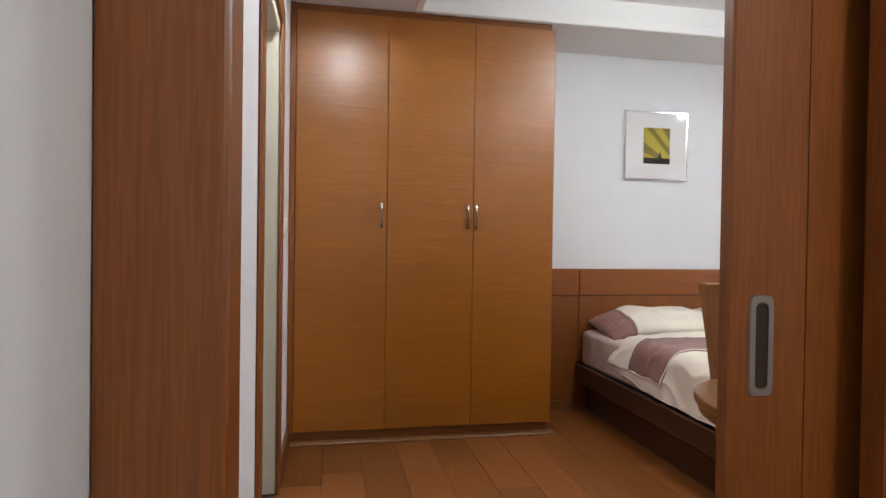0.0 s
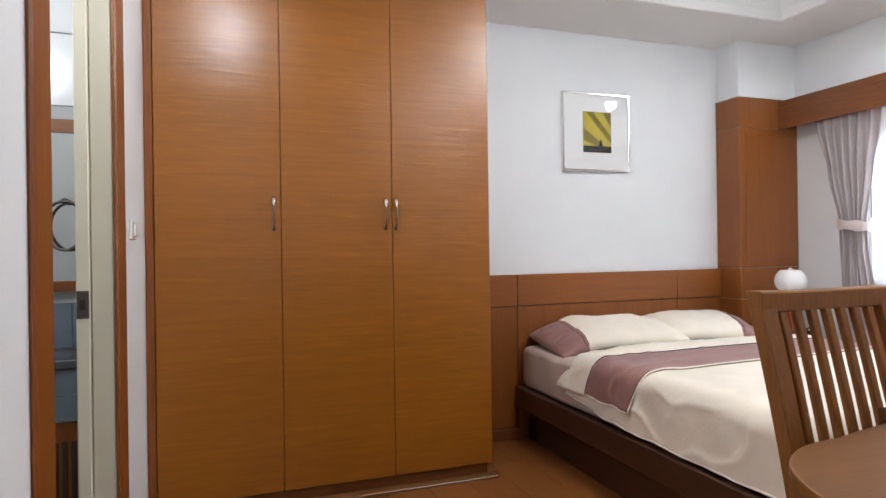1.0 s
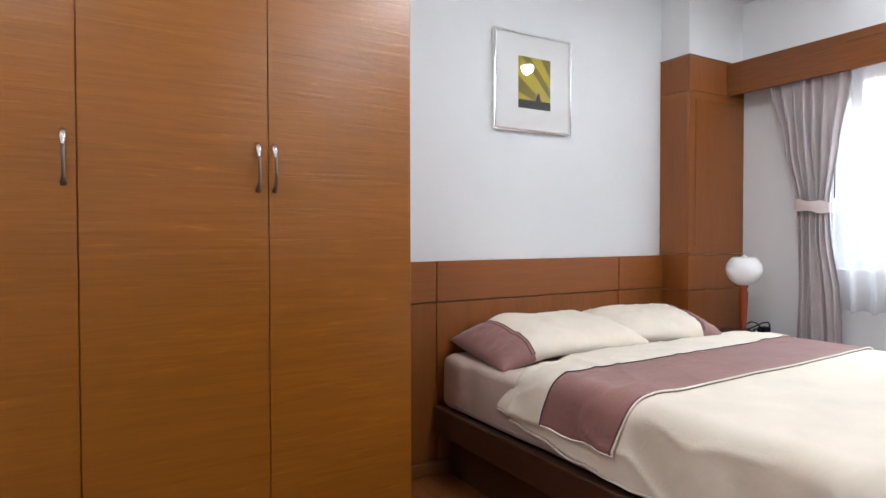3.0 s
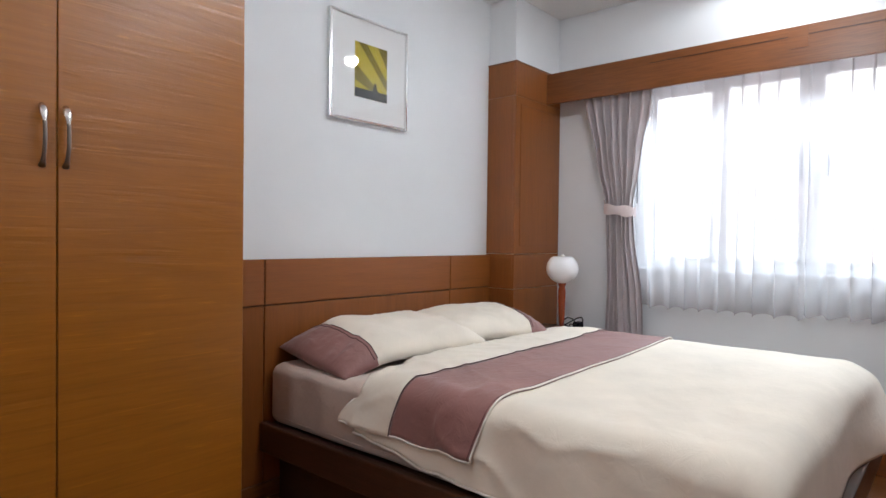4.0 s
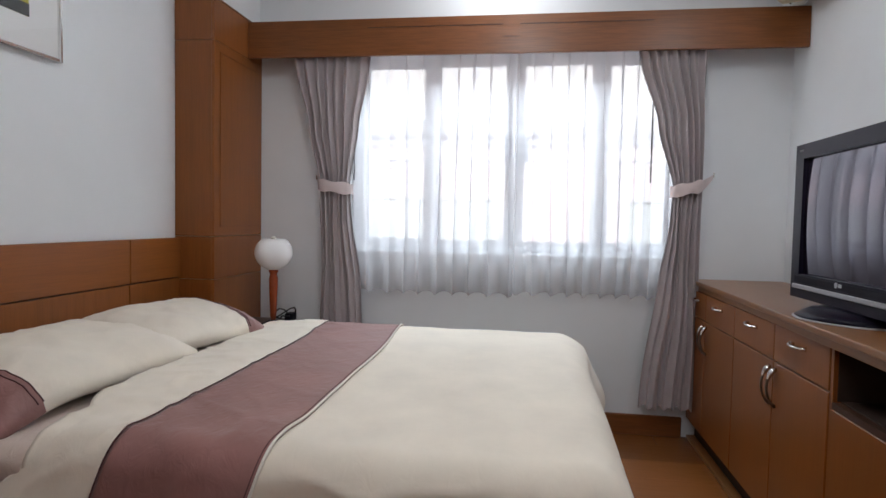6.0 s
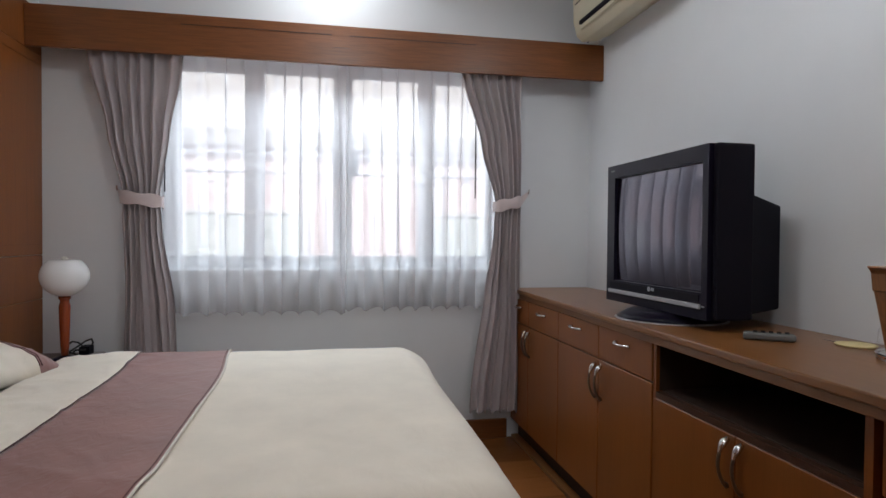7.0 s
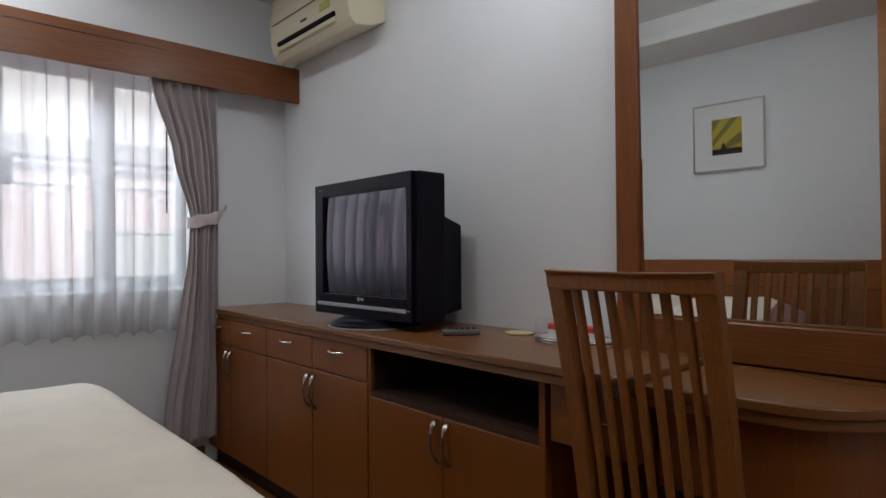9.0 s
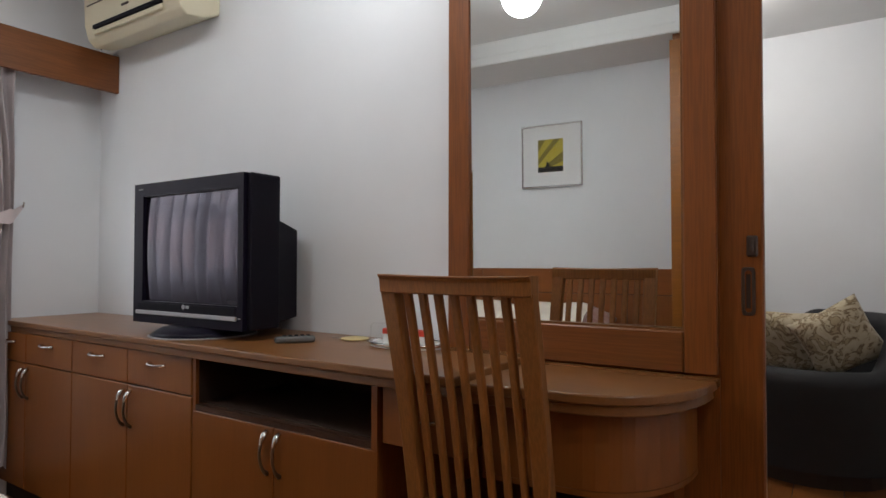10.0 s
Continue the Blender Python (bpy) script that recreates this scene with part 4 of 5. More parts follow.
LX, LY = 3.050, 3.155
lamp = thing("table_lamp", (LX, LY, 0.523), "table lamp with a white glass globe on a red wooden stem", "lamp")
part("base", lathe([(0.055, 0), (0.056, 0.008), (0.03, 0.016), (0.018, 0.022)], (LX, LY, 0.523), 28), M_BLACK, lamp, "black round base", smooth=True)
part("stem", lathe([(0.013, 0.02), (0.016, 0.06), (0.019, 0.14), (0.021, 0.22), (0.017, 0.235), (0.017, 0.245), (0.022, 0.25), (0.022, 0.262)], (LX, LY, 0.523), 24), M_LAMPW, lamp, smooth=True)
R = 0.088
part("globe", lathe([(0.03, 0.262)] + [(R * math.sin(a), 0.262 + 0.080 - 0.083 * math.cos(a)) for a in (radians(22 + i * 6.2) for i in range(20))] + [(0.046, 0.262 + 0.146), (0.02, 0.262 + 0.140)], (LX, LY, 0.523), 40), M_GLOBE, lamp, smooth=True)
part("finial", lathe([(0.012, 0.400), (0.013, 0.412), (0.006, 0.420)], (LX, LY, 0.523), 16), M_WHITEP, lamp)
solo("cable", tube([(3.09 + 0.05 * math.sin(a) + 0.004 * i, 3.13 + 0.03 * math.cos(1.3 * a), 0.550 + 0.028 * math.cos(a) + 0.016 * math.sin(2 * a)) for i, a in enumerate(0.5 * k for k in range(24))], 0.004, 6), M_CABLE, "coiled black lamp cable on the bedside table", "cable", smooth=True)
solo("plug_box", box(3.145, 3.205, 3.10, 3.14, 0.523, 0.560, bevel=0.004), M_BLACKM, "small black adapter on the bedside table", "adapter")


# ---- picture ----
def picture():
    f = thing("picture", (1.966, 3.55, 1.766), "small yellow abstract print in a wide mat and thin silver frame", "picture")
    a, b, lo, hi, w = 1.728, 2.199, 1.540, 2.010, 0.012
    ya, yb = 3.532, 3.556
    part("frame", boxes((a, a + w, ya, yb, lo, hi), (b - w, b, ya, yb, lo, hi), (a + w, b - w, ya, yb, lo, lo + w), (a + w, b - w, ya, yb, hi - w, hi), bevel=0.002), M_SILVER, f)
    part("mat", box(a + w, b - w, 3.543, 3.556, lo + w, hi - w), M_MAT, f)
    ax, bx, az, bz = 1.873, 2.069, 1.653, 1.898
    art = part("print", box(ax, bx, 3.5415, 3.543, az, bz), M_ARTY, f, "yellow print with dark foot")
    part("dark_band", box(ax, bx, 3.540, 3.5415, az, az + 0.040), M_ARTB, art)
    def poly(pts, mat, name, y):
        bm = bmesh.new()
        bm.faces.new([bm.verts.new((x, y, z)) for x, z in pts])
        part(name, bm, mat, art)
    poly([(ax, az + 0.15), (ax, az + 0.075), (ax + 0.09, az + 0.041), (ax + 0.15, az + 0.041)], M_ARTG, "stripe", 3.5412)
    poly([(ax + 0.02, bz), (ax + 0.07, bz), (bx, az + 0.10), (bx, az + 0.055)], M_ARTG, "stripe", 3.5411)
    poly([(bx - 0.06, bz), (bx, bz), (bx, bz - 0.09)], M_ARTG, "stripe", 3.5413)
    poly([(ax + 0.105, az + 0.040), (ax + 0.135, az + 0.040), (ax + 0.128, az + 0.075), (ax + 0.118, az + 0.080)], M_ARTB, "shape", 3.5405)
    g = part("glass", sheet(lambda u, v: (a + w + (b - a - 2 * w) * u, 3.5365, lo + w + (hi - lo - 2 * w) * v), 1, 1), M_GLASS, f)
    g.visible_shadow = False


picture()


# ---- cabinets along the television wall ----
TOPZ, CF, DESKZ = 0.775, 1.180, 0.760
MIR_TILT, MIR_TURN = -0.5, 1.65


def worktop():
    w = thing("worktop", (1.9, 0.98, 0.73), "long red-brown wooden worktop on the cabinets", "worktop")
    def outline(inset):
        return [(XE - 0.003, YS + 0.003), (XE - 0.003, 1.180 - inset), (1.55, 1.215 - inset), (1.03, 1.222 - inset), (1.03, 0.815), (1.312, 0.815), (1.312, YS + 0.003)]
    part("upper_slab", prism(outline(0.0), TOPZ - 0.021, TOPZ, 0.004), M_TOP, w)
    part("lower_slab", prism(outline(0.010), TOPZ - 0.044, TOPZ - 0.0215, 0.003), M_TOP, w)


worktop()


def desk_top():
    w = thing("writing_desk", (0.85, 0.95, 0.69), "red-brown wooden writing desk with a rounded end", "desk")
    def outline(inset):
        pts = [(1.028, 0.815), (1.028, 1.192 - inset), (0.91, 1.172 - inset)]
        for i in range(23):
            a = radians(90 * i / 22)
            pts.append((0.84 - (0.268 - inset) * math.sin(a) ** 0.85, 0.815 + (0.342 - inset) * math.cos(a) ** 0.85))
        return pts
    part("upper_slab", prism(outline(0.0), DESKZ - 0.021, DESKZ, 0.004), M_TOP, w)
    part("lower_slab", prism(outline(0.010), DESKZ - 0.044, DESKZ - 0.0215, 0.003), M_TOP, w)


desk_top()


def cabinet_left():
    c = thing("sideboard_cabinet", (2.6, 0.98, 0), "red-brown sideboard unit with drawers over hinged doors", "cabinet")
    part("body", box(1.990, XE - 0.005, YS + 0.004, CF - 0.020, 0.10, 0.731), M_TRIMV, c)
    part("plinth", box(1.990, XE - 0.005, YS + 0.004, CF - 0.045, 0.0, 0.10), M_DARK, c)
    part("floor_strip", box(1.26, 3.36, CF - 0.045, CF - 0.004, 0.0, 0.018, bevel=0.003), M_TOP, c)
    xs = (1.993, 2.348, 2.722, 3.095, 3.36)
    for i in range(4):
        d = part("drawer", box(xs[i] + 0.002, xs[i + 1] - 0.002, CF - 0.020, CF, 0.614, 0.728, bevel=0.0015), M_CAB, c)
        bow_handle("handle", (xs[i] + xs[i + 1]) / 2, CF, 0.692, d, 0.085, 0.022, 1, True)
        e = part("door", box(xs[i] + 0.002, xs[i + 1] - 0.002, CF - 0.020, CF, 0.105, 0.609, bevel=0.0015), M_CAB, c)
        bow_handle("handle", (xs[i + 1] - 0.022) if i in (0, 2) else xs[i] + 0.022, CF, 0.531, e, 0.120, 0.026, 1)


cabinet_left()


def cabinet_niche():
    c = thing("media_cabinet", (1.6, 0.98, 0), "red-brown cabinet with an open shelf above two doors", "cabinet")
    xa, xb = 1.268, 1.986
    part("side", box(xa, xa + 0.018, YS + 0.004, CF - 0.001, 0.10, 0.731), M_TRIMV, c)
    part("side", box(xb - 0.012, xb + 0.002, YS + 0.004, CF - 0.001, 0.10, 0.731), M_TRIMV, c)
    # niche shade put into colour: near-black sheets on sides and shelf, near-black back
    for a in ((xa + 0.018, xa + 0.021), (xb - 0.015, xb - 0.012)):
        part("lining", box(*a, YS + 0.013, CF - 0.012, 0.593, 0.730), M_DARK, c, "near-black sheet painting the niche's shade")
    part("shelf_shade", box(xa + 0.021, xb - 0.015, YS + 0.013, CF - 0.020, 0.5905, 0.594), M_DARK, c, "near-black sheet painting the niche's shade")
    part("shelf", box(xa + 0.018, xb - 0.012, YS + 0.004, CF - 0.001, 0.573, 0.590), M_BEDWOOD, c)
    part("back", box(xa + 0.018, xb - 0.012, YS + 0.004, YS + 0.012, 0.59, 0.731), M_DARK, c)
    part("body", box(xa + 0.018, xb - 0.012, YS + 0.013, CF - 0.022, 0.10, 0.572), M_TRIMV, c)
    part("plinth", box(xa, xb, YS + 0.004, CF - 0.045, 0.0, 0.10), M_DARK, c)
    mid = 1.627
    for a, b, hx in ((xa + 0.002, mid - 0.0018, mid - 0.024), (mid + 0.0018, xb, mid + 0.026)):
        d = part("door", box(a, b, CF - 0.020, CF, 0.105, 0.571, bevel=0.0015), M_CAB, c)
        bow_handle("handle", hx, CF, 0.503, d, 0.115, 0.026, 1)


cabinet_niche()


def desk_front():
    d = thing("desk_drawer_unit", (0.95, 1.0, 0.55), "red-brown desk drawer with a curved wooden apron under the worktop", "desk drawer")
    part("drawer", box(1.032, 1.258, CF - 0.03, CF - 0.008, 0.590, 0.728, bevel=0.002), M_CAB, d)
    part("drawer_box", box(1.034, 1.25, 0.82, CF - 0.03, 0.600, 0.728), M_TRIMV, d)
    bow_handle("handle", 1.14, CF - 0.008, 0.660, d, 0.085, 0.022, 1, True)
    pts = [(1.02, 1.110), (0.92, 1.103)]
    for i in range(13):
        a = math.pi / 2 * i / 12
        pts.append((0.82 - 0.20 * math.sin(a), 0.82 + 0.275 * math.cos(a) ** 0.9))
    inner = [(x + 0.016 * (1 if x < 0.7 else 0), y - 0.016) for x, y in reversed(pts)]
    part("apron", prism(pts + inner, 0.550, 0.714), M_CAB, d)
    part("apron_base", prism(pts + [(0.62, 0.815), (1.02, 0.815)], 0.537, 0.549), M_CAB, d)
    part("leg_panel", box(0.650, 0.675, 0.815, 0.92, 0.0, 0.536), M_TRIMV, d)


desk_front()


# ---- mirror ----
def mirror():
    m = thing("wall_mirror", (0.86, 0.95, 0.78), "tall wall mirror in a broad red-brown wooden frame", "mirror")
    a, b, lo = 0.578, 1.306, DESKZ + 0.001
    y = 0.790
    part("backing", box(a, b, 0.764, y - 0.014, 0.0, 2.366), M_TRIMV, m)
    part("stile", box(a, 0.650, y - 0.004, y + 0.020, lo, 2.366, bevel=0.003), M_TRIMV, m)
    part("stile", box(1.234, b, y - 0.004, y + 0.020, lo, 2.366, bevel=0.003), M_TRIMV, m)
    part("bottom_rail", box(0.652, 1.232, y - 0.004, y + 0.019, lo, 0.858, bevel=0.003), M_TRIMX, m)
    part("top_rail", box(0.652, 1.232, y - 0.004, y + 0.019, 2.28, 2.366, bevel=0.003), M_TRIMX, m)
    glass = part("glass", box(-0.303, 0.303, -0.003, 0.0, -0.005, 1.44), M_MIRROR, m)
    glass.matrix_basis = pose(0.942, y - 0.002, 0.857, MIR_TILT, 0, MIR_TURN)
    part("bead", boxes((0.650, 0.656, y, y + 0.010, 0.858, 2.28), (1.228, 1.234, y, y + 0.010, 0.858, 2.28), (0.656, 1.228, y, y + 0.010, 0.858, 0.864)), M_TOP, m)


mirror()


# ---- television ----
def television():
    t = thing("television", (2.16, 0.98, TOPZ), "large black flat-screen tube television on the worktop", "television")
    xa, xb, zb, zt = 1.880, 2.485, 0.806, 1.300
    f = part("front_frame", boxes((xa, xb, 0.985, 1.085, zb, zb + 0.076), (xa, xb, 0.985, 1.085, zt - 0.046, zt), (xa, xa + 0.026, 0.985, 1.085, zb + 0.076, zt - 0.046), (xb - 0.056, xb, 0.985, 1.085, zb + 0.076, zt - 0.046)), M_BLACK, t)
    part("side_pillar", box(xa - 0.022, xa - 0.0005, 0.955, 1.072, zb + 0.002, zt, bevel=0.007, segs=2), M_BLACKM, t, "matte black side pillar")
    def tubeface(u, v):
        x, z = xa + 0.024 + (xb - xa - 0.078) * u, zb + 0.074 + (zt - zb - 0.118) * v
        return (x, 1.070 + 0.006 * (1 - (2 * v - 1) ** 2) + 0.001 * (1 - (2 * u - 1) ** 2), z)
    part("screen", sheet(tubeface, 24, 18), M_SCREEN, t, "dark glass screen", smooth=True)
    part("trim_strip", box(xa + 0.025, xb - 0.025, 1.085, 1.092, zb + 0.030, zb + 0.044, bevel=0.002), M_TVSILVER, t, "silver strip")
    part("lower_lip", box(xa + 0.034, xb - 0.034, 1.085, 1.088, zb + 0.050, zb + 0.070), M_BLACKM, t)
    logo = part("badge", lathe([(0.008, -0.001), (0.008, 0.001)], (0, 0, 0), 16), M_TVSILVER, t)
    logo.matrix_basis = pose(2.178, 1.089, zb + 0.064, 90, 0, 0)
    part("badge_bar", box(2.148, 2.164, 1.088, 1.090, zb + 0.059, zb + 0.069), M_TVSILVER, t)
    part("model_bar", box(xb - 0.055, xb - 0.028, 1.085, 1.0865, zt - 0.022, zt - 0.017), M_REMOTE, t)
    part("standby_light", box(xa + 0.010, xa + 0.022, 1.085, 1.0865, zb + 0.036, zb + 0.040), M_TVSILVER, t)
    def taper(x0, x1, y0, z0, z1, x2, x3, y1, z2, z3, name):
        bm = bmesh.new()
        a = [bm.verts.new(p) for p in ((x0, y0, z0), (x1, y0, z0), (x1, y0, z1), (x0, y0, z1))]
        b = [bm.verts.new(p) for p in ((x2, y1, z2), (x3, y1, z2), (x3, y1, z3), (x2, y1, z3))]
        for i in range(4):
            bm.faces.new((a[i], a[(i + 1) % 4], b[(i + 1) % 4], b[i]))
        bm.faces.new(a), bm.faces.new(b[::-1])
        bmesh.ops.recalc_face_normals(bm, faces=bm.faces)
        bmesh.ops.bevel(bm, geom=list(bm.edges), offset=0.006, segments=2, affect="EDGES", profile=0.5)
        return part(name, bm, M_BLACKM, t)
    taper(xa + 0.008, xb - 0.008, 0.984, zb + 0.01, zt - 0.012, xa + 0.025, xb - 0.025, 0.945, zb + 0.01, zt - 0.06, "collar")
    taper(xa + 0.022, xb - 0.022, 0.944, zb + 0.01, zt - 0.13, xa + 0.075, xb - 0.075, 0.79, zb + 0.02, zt - 0.165, "rear_housing")
    part("neck", lathe([(0.165, 0), (0.17, 0.006), (0.15, 0.018), (0.13, 0.028)], (2.16, 1.02, TOPZ), 40), M_BLACK, t, smooth=True)
    part("base_trim", lathe([(0.174, 0.0), (0.176, 0.002), (0.171, 0.004)], (2.16, 1.02, TOPZ), 40), M_TVSILVER, t, "thin silver base rim", smooth=True)


television()


def remote():
    r = thing("remote_control", (1.72, 1.0, TOPZ), "dark grey television remote lying on the worktop", "remote control")
    turn = pose(1.735, 1.005, TOPZ + 0.011, 0, 0, 52)
    bm = box(-0.060, 0.060, -0.018, 0.018, -0.010, 0.009, bevel=0.006, segs=2)
    bm.transform(turn)
    part("body", bm, M_REMOTE, r)
    for i in range(5):
        for j in range(2):
            k = box(-0.045 + i * 0.018, -0.035 + i * 0.018, -0.012 + j * 0.016, -0.004 + j * 0.016, 0.010, 0.012)
            k.transform(turn)
            part("button", k, M_BLACKM, r)


remote()
solo("coaster", lathe([(0.042, 0), (0.045, 0.002), (0.045, 0.004), (0.042, 0.005)], (1.635, 0.845, TOPZ), 32), M_YELLOWC, "round pale yellow coaster on the worktop", "coaster", smooth=True)


def tea_tray():
    t = thing("tray", (1.40, 0.86, TOPZ), "small white oval serving tray on the worktop", "tray")
    rim = [(1.405 + 0.125 * math.cos(a), 0.872 + 0.085 * math.sin(a)) for a in (2 * math.pi * i / 40 for i in range(40))]
    part("plate", prism(rim, TOPZ, TOPZ + 0.006, 0.001), M_STONEC, t)
    part("rim", tube([(x, y, TOPZ + 0.010) for x, y in rim], 0.005, 8, closed=True), M_SILVER, t, smooth=True)
    for i in range(3):
        x = 1.335 + i * 0.055
        p = thing("packet", (x, 0.90, TOPZ + 0.006), "white and red paper packet standing on the tray", "packet", "packets on the tray")
        part("wrapper", box(x - 0.022, x + 0.022, 0.885, 0.915, TOPZ + 0.006, TOPZ + 0.050, bevel=0.003), M_STONEC, p)
        part("red_band", box(x - 0.023, x + 0.023, 0.884, 0.916, TOPZ + 0.034, TOPZ + 0.052, bevel=0.003), M_RED, p)
    g = thing("glass_cup", (1.49, 0.90, TOPZ + 0.006), "clear drinking glass upside down on the tray", "glass")
    part("bowl", lathe([(0.028, 0), (0.030, 0.002), (0.025, 0.055), (0.023, 0.058)], (1.49, 0.90, TOPZ + 0.006), 28), M_GLASS, g, smooth=True)


tea_tray()


# ---- chair ----
def chair():
    c = thing("dining_chair", (0.985, 1.05, 0), "brown wooden slat-back chair drawn up to the desk", "chair")
    xa, xb = 0.812, 1.155

    def back_y(z):
        u = (z - 0.44) / 0.53
        return 1.185 + 0.108 * u + 0.034 * (u * u - u)

    def strip(x0, w0, w1, z0, z1, depth, name, x1=None):
        x1 = x0 if x1 is None else x1
        n = 14
        bm = bmesh.new()
        rings = []
        for i in range(n + 1):
            t = i / n
            z = z0 + (z1 - z0) * t
            w, x, y = (w0 + (w1 - w0) * t) / 2, x0 + (x1 - x0) * t, back_y(z)
            rings.append([bm.verts.new(p) for p in ((x - w, y - depth / 2, z), (x + w, y - depth / 2, z), (x + w, y + depth / 2, z), (x - w, y + depth / 2, z))])
        for r, s in zip(rings, rings[1:]):
            for j in range(4):
                bm.faces.new((r[j], r[(j + 1) % 4], s[(j + 1) % 4], s[j]))
        bm.faces.new(rings[0][::-1]), bm.faces.new(rings[-1])
        bmesh.ops.recalc_face_normals(bm, faces=bm.faces)
        bmesh.ops.bevel(bm, geom=[e for e in bm.edges if abs(e.verts[0].co.z - e.verts[1].co.z) > 0.01], offset=0.004, segments=2, affect="EDGES", profile=0.5)
        return part(name, bm, M_CHAIR, c)

    def leg(x0, y0, x1, y1, z1, w):
        bm = bmesh.new()
        a = [bm.verts.new((x0 + sx * w * 0.36, y0 + sy * w * 0.36, 0)) for sx, sy in ((-1, -1), (1, -1), (1, 1), (-1, 1))]
        b = [bm.verts.new((x1 + sx * w * 0.5, y1 + sy * w * 0.5, z1)) for sx, sy in ((-1, -1), (1, -1), (1, 1), (-1, 1))]
        for i in range(4):
            bm.faces.new((a[i], a[(i + 1) % 4], b[(i + 1) % 4], b[i]))
        bm.faces.new(a[::-1]), bm.faces.new(b)
        bmesh.ops.bevel(bm, geom=list(bm.edges), offset=0.004, segments=1, affect="EDGES")
        part("leg", bm, M_CHAIR, c)

    for x in (xa + 0.016, xb - 0.016):
        strip(x, 0.036, 0.040, 0.44, 0.962, 0.030, "back_post")
        leg(x, 1.215, x, back_y(0.44), 0.44, 0.040)
        leg(x, 0.80, x, 0.81, 0.42, 0.040)
    for i in range(7):
        x = xa + 0.058 + i * (xb - xa - 0.116) / 6
        strip(x, 0.015, 0.019, 0.49, 0.958, 0.014, "slat")
    # top rail, flared a little past the posts
    n, bm, rings = 16, bmesh.new(), []
    for i in range(n + 1):
        t = 2 * i / n - 1
        x = (xa + xb) / 2 + t * (xb - xa + 0.006) / 2
        y = back_y(0.96) + 0.012 * (1 - t * t) * 0.6
        lo, hi = 0.955, 0.992 + 0.003 * t * t
        rings.append([bm.verts.new(p) for p in ((x, y - 0.015, lo), (x, y + 0.015, lo), (x, y + 0.019, hi - 0.008), (x, y + 0.028, hi), (x, y - 0.016, hi))])
    for r, s in zip(rings, rings[1:]):
        for j in range(5):
            bm.faces.new((r[j], r[(j + 1) % 5], s[(j + 1) % 5], s[j]))
    bm.faces.new(rings[0][::-1]), bm.faces.new(rings[-1])
    bmesh.ops.recalc_face_normals(bm, faces=bm.faces)
    bmesh.ops.bevel(bm, geom=[e for e in bm.edges if abs(e.verts[0].co.x - e.verts[1].co.x) > 0.005], offset=0.003, segments=1, affect="EDGES")
    part("top_rail", bm, M_CHAIR, c)
    part("lower_rail", box(xa + 0.030, xb - 0.030, back_y(0.475) - 0.011, back_y(0.475) + 0.011, 0.465, 0.500, bevel=0.004), M_CHAIR, c)
    seat = [(xa - 0.01, 1.180), (xa - 0.02, 0.81), (xa + 0.03, 0.78), (xb - 0.03, 0.78), (xb + 0.02, 0.81), (xb + 0.01, 1.180)]
    part("seat", prism(seat, 0.422, 0.452, 0.008), M_CHAIR, c)
    part("apron", boxes((xa + 0.03, xb - 0.03, 0.805, 0.823, 0.37, 0.422), (xa + 0.03, xb - 0.03, 1.150, 1.168, 0.37, 0.422)), M_CHAIR, c)


chair()


# ---- air conditioner ----
def air_conditioner():
    a = thing("air_conditioner", (2.79, 0.86, 2.01), "aged ivory split air conditioner high on the wall", "air conditioner")
    xa, xb = 2.45, 3.14
    prof = [(0.0, 2.030), (0.075, 1.995), (0.150, 1.983), (0.178, 2.008), (0.196, 2.070), (0.200, 2.19), (0.185, 2.275), (0.165, 2.300), (0.0, 2.300)]
    bm = bmesh.new()
    l = [bm.verts.new((xa, YS + y, z)) for y, z in prof]
    r = [bm.verts.new((xb, YS + y, z)) for y, z in prof]
    n = len(prof)
    for i in range(n):
        bm.faces.new((l[i], l[(i + 1) % n], r[(i + 1) % n], r[i]))
    bm.faces.new(l), bm.faces.new(r[::-1])
    bmesh.ops.recalc_face_normals(bm, faces=bm.faces)
    bmesh.ops.bevel(bm, geom=list(bm.edges), offset=0.006, segments=2, affect="EDGES", profile=0.5)
    part("housing", bm, M_IVORY, a)
    part("outlet", box(xa + 0.10, xb - 0.08, YS + 0.178, YS + 0.200, 2.040, 2.056), M_BLACKM, a, "dark air outlet")
    part("flap", box(xa + 0.10, xb - 0.08, YS + 0.184, YS + 0.196, 2.014, 2.036, bevel=0.003), M_IVORY, a)
    part("panel_line", box(xa + 0.03, xb - 0.03, YS + 0.197, YS + 0.2015, 2.148, 2.152), M_PEWTER, a)
    part("sticker", box(2.58, 2.66, YS + 0.199, YS + 0.2025, 2.085, 2.118), M_LIME, a, "green efficiency sticker")
    part("badge_bar", box(2.78, 2.83, YS + 0.197, YS + 0.2015, 2.088, 2.096), M_PEWTER, a)
    part("drain_pipe", tube([(3.08, YS + 0.05, 2.05), (3.13, YS + 0.05, 2.035), (3.19, YS + 0.045, 2.022), (3.27, YS + 0.04, 2.020)], 0.020, 12), M_WHITEP, a, smooth=True)
    part("cable", tube([(3.10, YS + 0.11, 2.05), (3.15, YS + 0.11, 2.006), (3.18, YS + 0.10, 2.002)], 0.004, 6), M_CABLE, a)


air_conditioner()

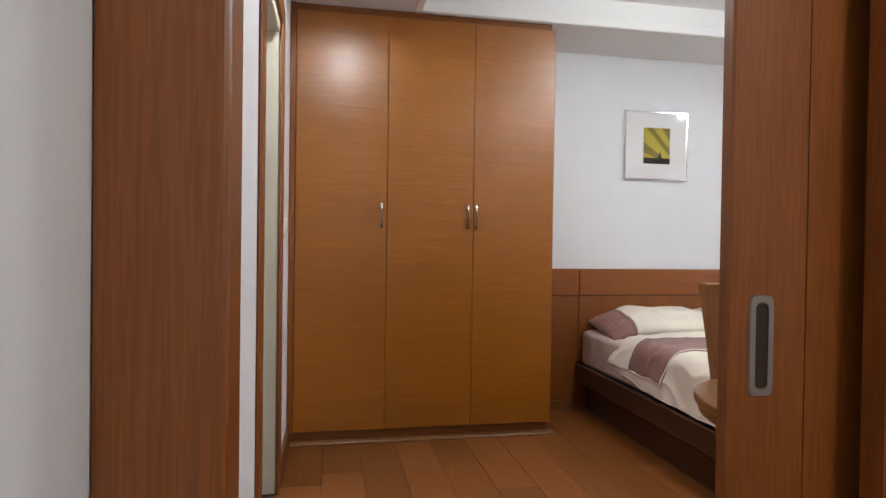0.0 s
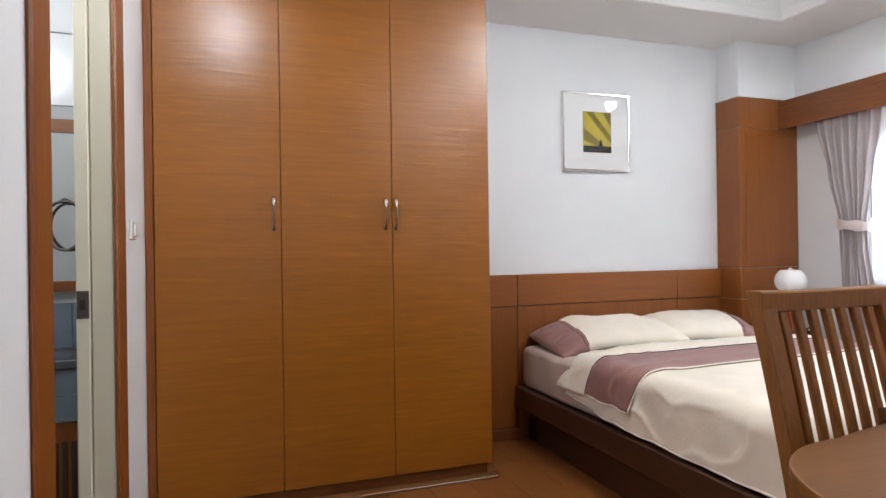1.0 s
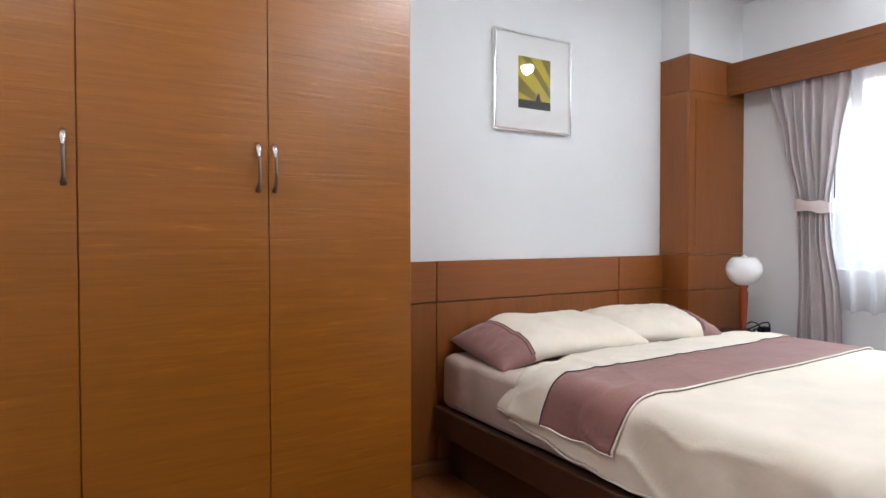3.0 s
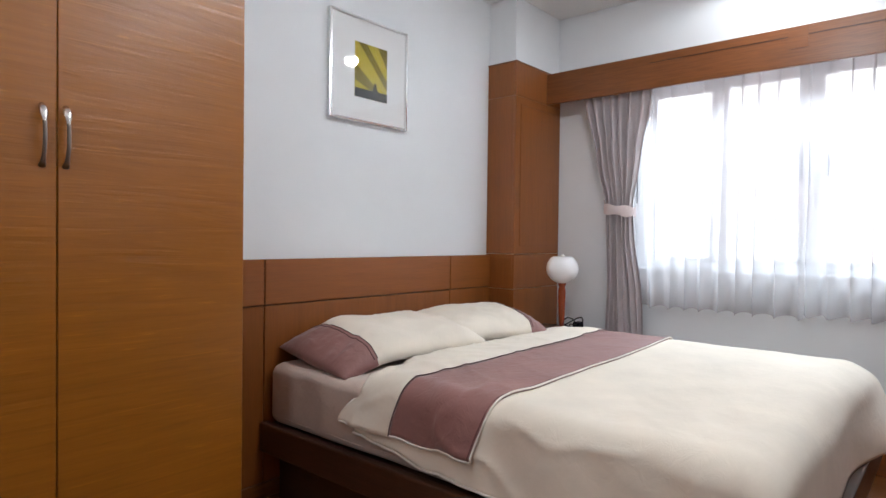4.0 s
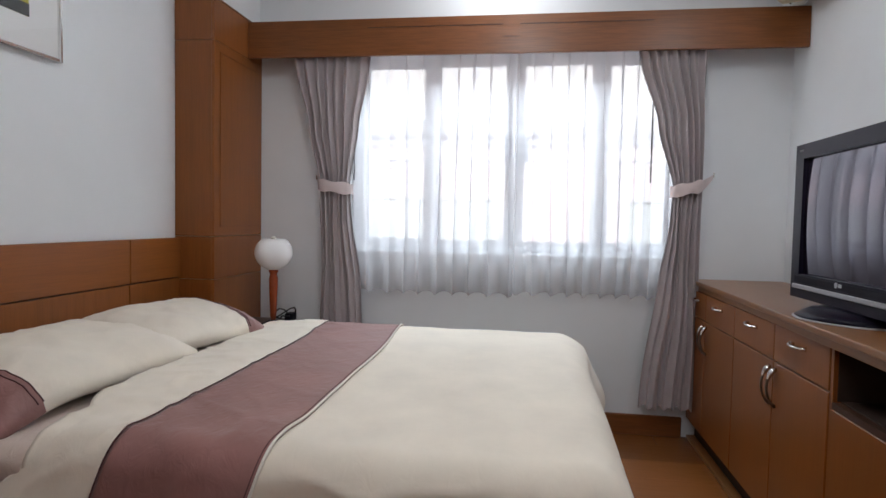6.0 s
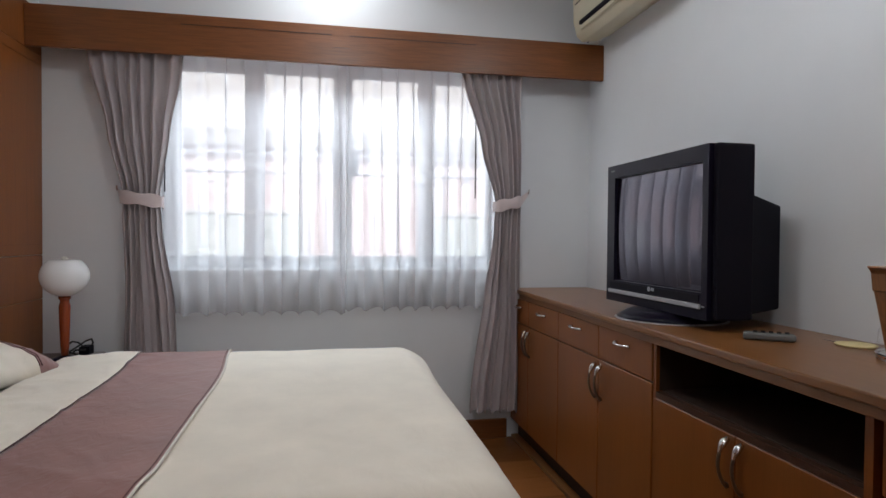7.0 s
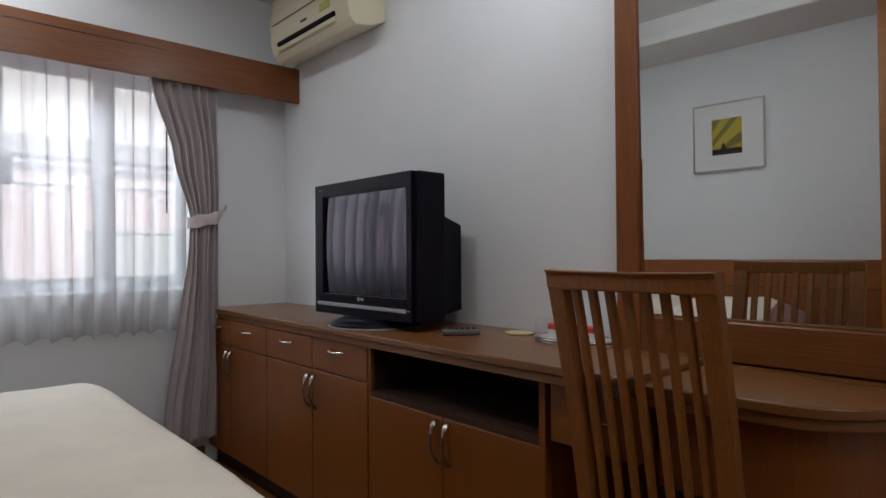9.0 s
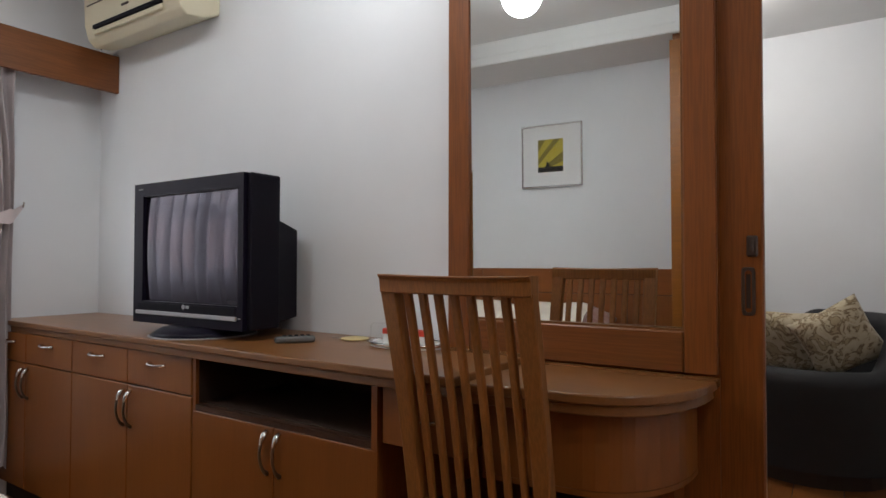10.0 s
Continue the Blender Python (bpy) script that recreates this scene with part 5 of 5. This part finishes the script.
# ---- lamps on the ceiling ----
for i, (dx, dy) in enumerate(DOWNLIGHTS):
    d = thing("downlight", (dx, dy, ZB), "white recessed downlight, lit, in the ceiling border", "downlight", "recessed downlights")
    part("ring", lathe([(0.045, -0.006), (0.062, -0.006), (0.064, 0.0), (0.045, 0.0)], (dx, dy, ZB), 32), M_WHITEP, d, smooth=True)
    part("lens", lathe([(0.044, -0.0065), (0.044, -0.0045)], (dx, dy, ZB), 32), M_LAMPON, d)
cl = thing("ceiling_lamp", (CEIL[0], CEIL[1], ZT), "round white glass ceiling lamp, lit", "ceiling lamp")
part("pan", lathe([(0.15, -0.02), (0.155, -0.01), (0.155, 0.0)], (CEIL[0], CEIL[1], ZT), 40), M_WHITEP, cl, smooth=True)
dome = part("dome", lathe([(0.02, -0.058), (0.06, -0.055), (0.10, -0.046), (0.135, -0.030), (0.145, -0.020)], (CEIL[0], CEIL[1], ZT), 40), M_LAMPON, cl, smooth=True)
dome.visible_shadow = False
# assumed fixture, out of view, added to go with the living room's bulb
ll = thing("added_living_lamp", (0.9, -1.0, 2.45), "added, unseen round white glass ceiling lamp of the living room, lit", "ceiling lamp")
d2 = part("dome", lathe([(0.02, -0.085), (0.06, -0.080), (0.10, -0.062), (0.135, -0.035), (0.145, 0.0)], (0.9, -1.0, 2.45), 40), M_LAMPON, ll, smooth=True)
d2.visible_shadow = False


# ---- armchair in the living room ----
def armchair():
    a = thing("tub_armchair", (0.42, -1.25, 0), "dark upholstered tub armchair in the living room", "armchair")
    cx, cy = 0.46, -1.26
    def shell(u, v):
        # u runs round the back, v up the outside, over the rim and down the inside
        t = radians(50 + 260 * u)
        r0, r1 = 0.42, 0.31
        rim = 0.485 + 0.235 * smoothstep(0.0, 0.70, math.cos(t - radians(140)))
        z = 0.08 + (rim - 0.08) * min(1, v / 0.42) if v < 0.42 else (rim + 0.05 * math.sin(math.pi * (v - 0.42) / 0.16) if v < 0.58 else rim + (0.38 - rim) * (v - 0.58) / 0.42)
        r = r0 if v < 0.42 else (r0 + (r1 - r0) * (v - 0.42) / 0.16 if v < 0.58 else r1)
        r *= 0.93 + 0.07 * min(1, z / 0.6)
        return (cx + r * math.cos(t), cy - r * math.sin(t) * 0.98, z)
    part("shell", sheet(shell, 60, 40), M_LEATHER, a, smooth=True)
    part("seat", lathe([(0.36, 0.08), (0.36, 0.34), (0.33, 0.42), (0.2, 0.44)], (cx, cy, 0), 40), M_LEATHER, a, smooth=True)
    part("plinth", lathe([(0.33, 0.0), (0.33, 0.08)], (cx, cy, 0), 32), M_DARK, a)


armchair()


def cushion(label, place, size, turn):
    cx, cy, cz = place
    m = Matrix.Translation(place) @ Euler([radians(v) for v in turn]).to_matrix().to_4x4()
    def fn(u, v, s):
        a, b = 2 * u - 1, 2 * v - 1
        e = max(0, 1 - abs(a) ** 2.5) * max(0, 1 - abs(b) ** 2.5)
        return m @ Vector((a * size * (1 - 0.08 * (1 - abs(b))), b * size * (1 - 0.08 * (1 - abs(a))), s * 0.075 * e ** 0.5))
    bm = sheet(lambda u, v: fn(u, v, 1), 22, 22)
    low = sheet(lambda u, v: fn(u, v, -1), 22, 22)
    me = bpy.data.meshes.new("under")
    low.to_mesh(me)
    low.free()
    bm.from_mesh(me)
    bpy.data.meshes.remove(me)
    bmesh.ops.remove_doubles(bm, verts=bm.verts, dist=0.0004)
    bmesh.ops.recalc_face_normals(bm, faces=bm.faces)
    solo("cushion", bm, M_FLORAL, label, "cushion", "cushions on the armchair", smooth=True)


cushion("brown and cream floral cushion propped on the armchair", (0.345, -1.18, 0.655), 0.165, (80, 30, 10))
cushion("brown and cream floral cushion lying on the armchair", (0.55, -1.33, 0.61), 0.18, (66, 0, -6))

# ---- floor planks ----
row = 0
x = XW
pw, pl = 0.193, 1.21
meshes = {}
rng = random.Random(4)
while x < XE - 0.01:
    w = min(pw, XE - x)
    y = LY0 - rng.uniform(0.1, 1.1)
    while y < YN:
        a, b = max(y, LY0), min(y + pl, YN)
        if b - a > 0.05:
            bm = box(0, w - 0.0017, 0, b - a - 0.0016, -0.004, 0.0, bevel=0.0008)
            ob = link_mesh("plank", bm, M_PLANK)
            ob.location = (x, a, 0)
            ob.parent = floor
            ob.matrix_parent_inverse = Matrix.Translation(-Vector(floor.location))
        y += pl
    x += pw
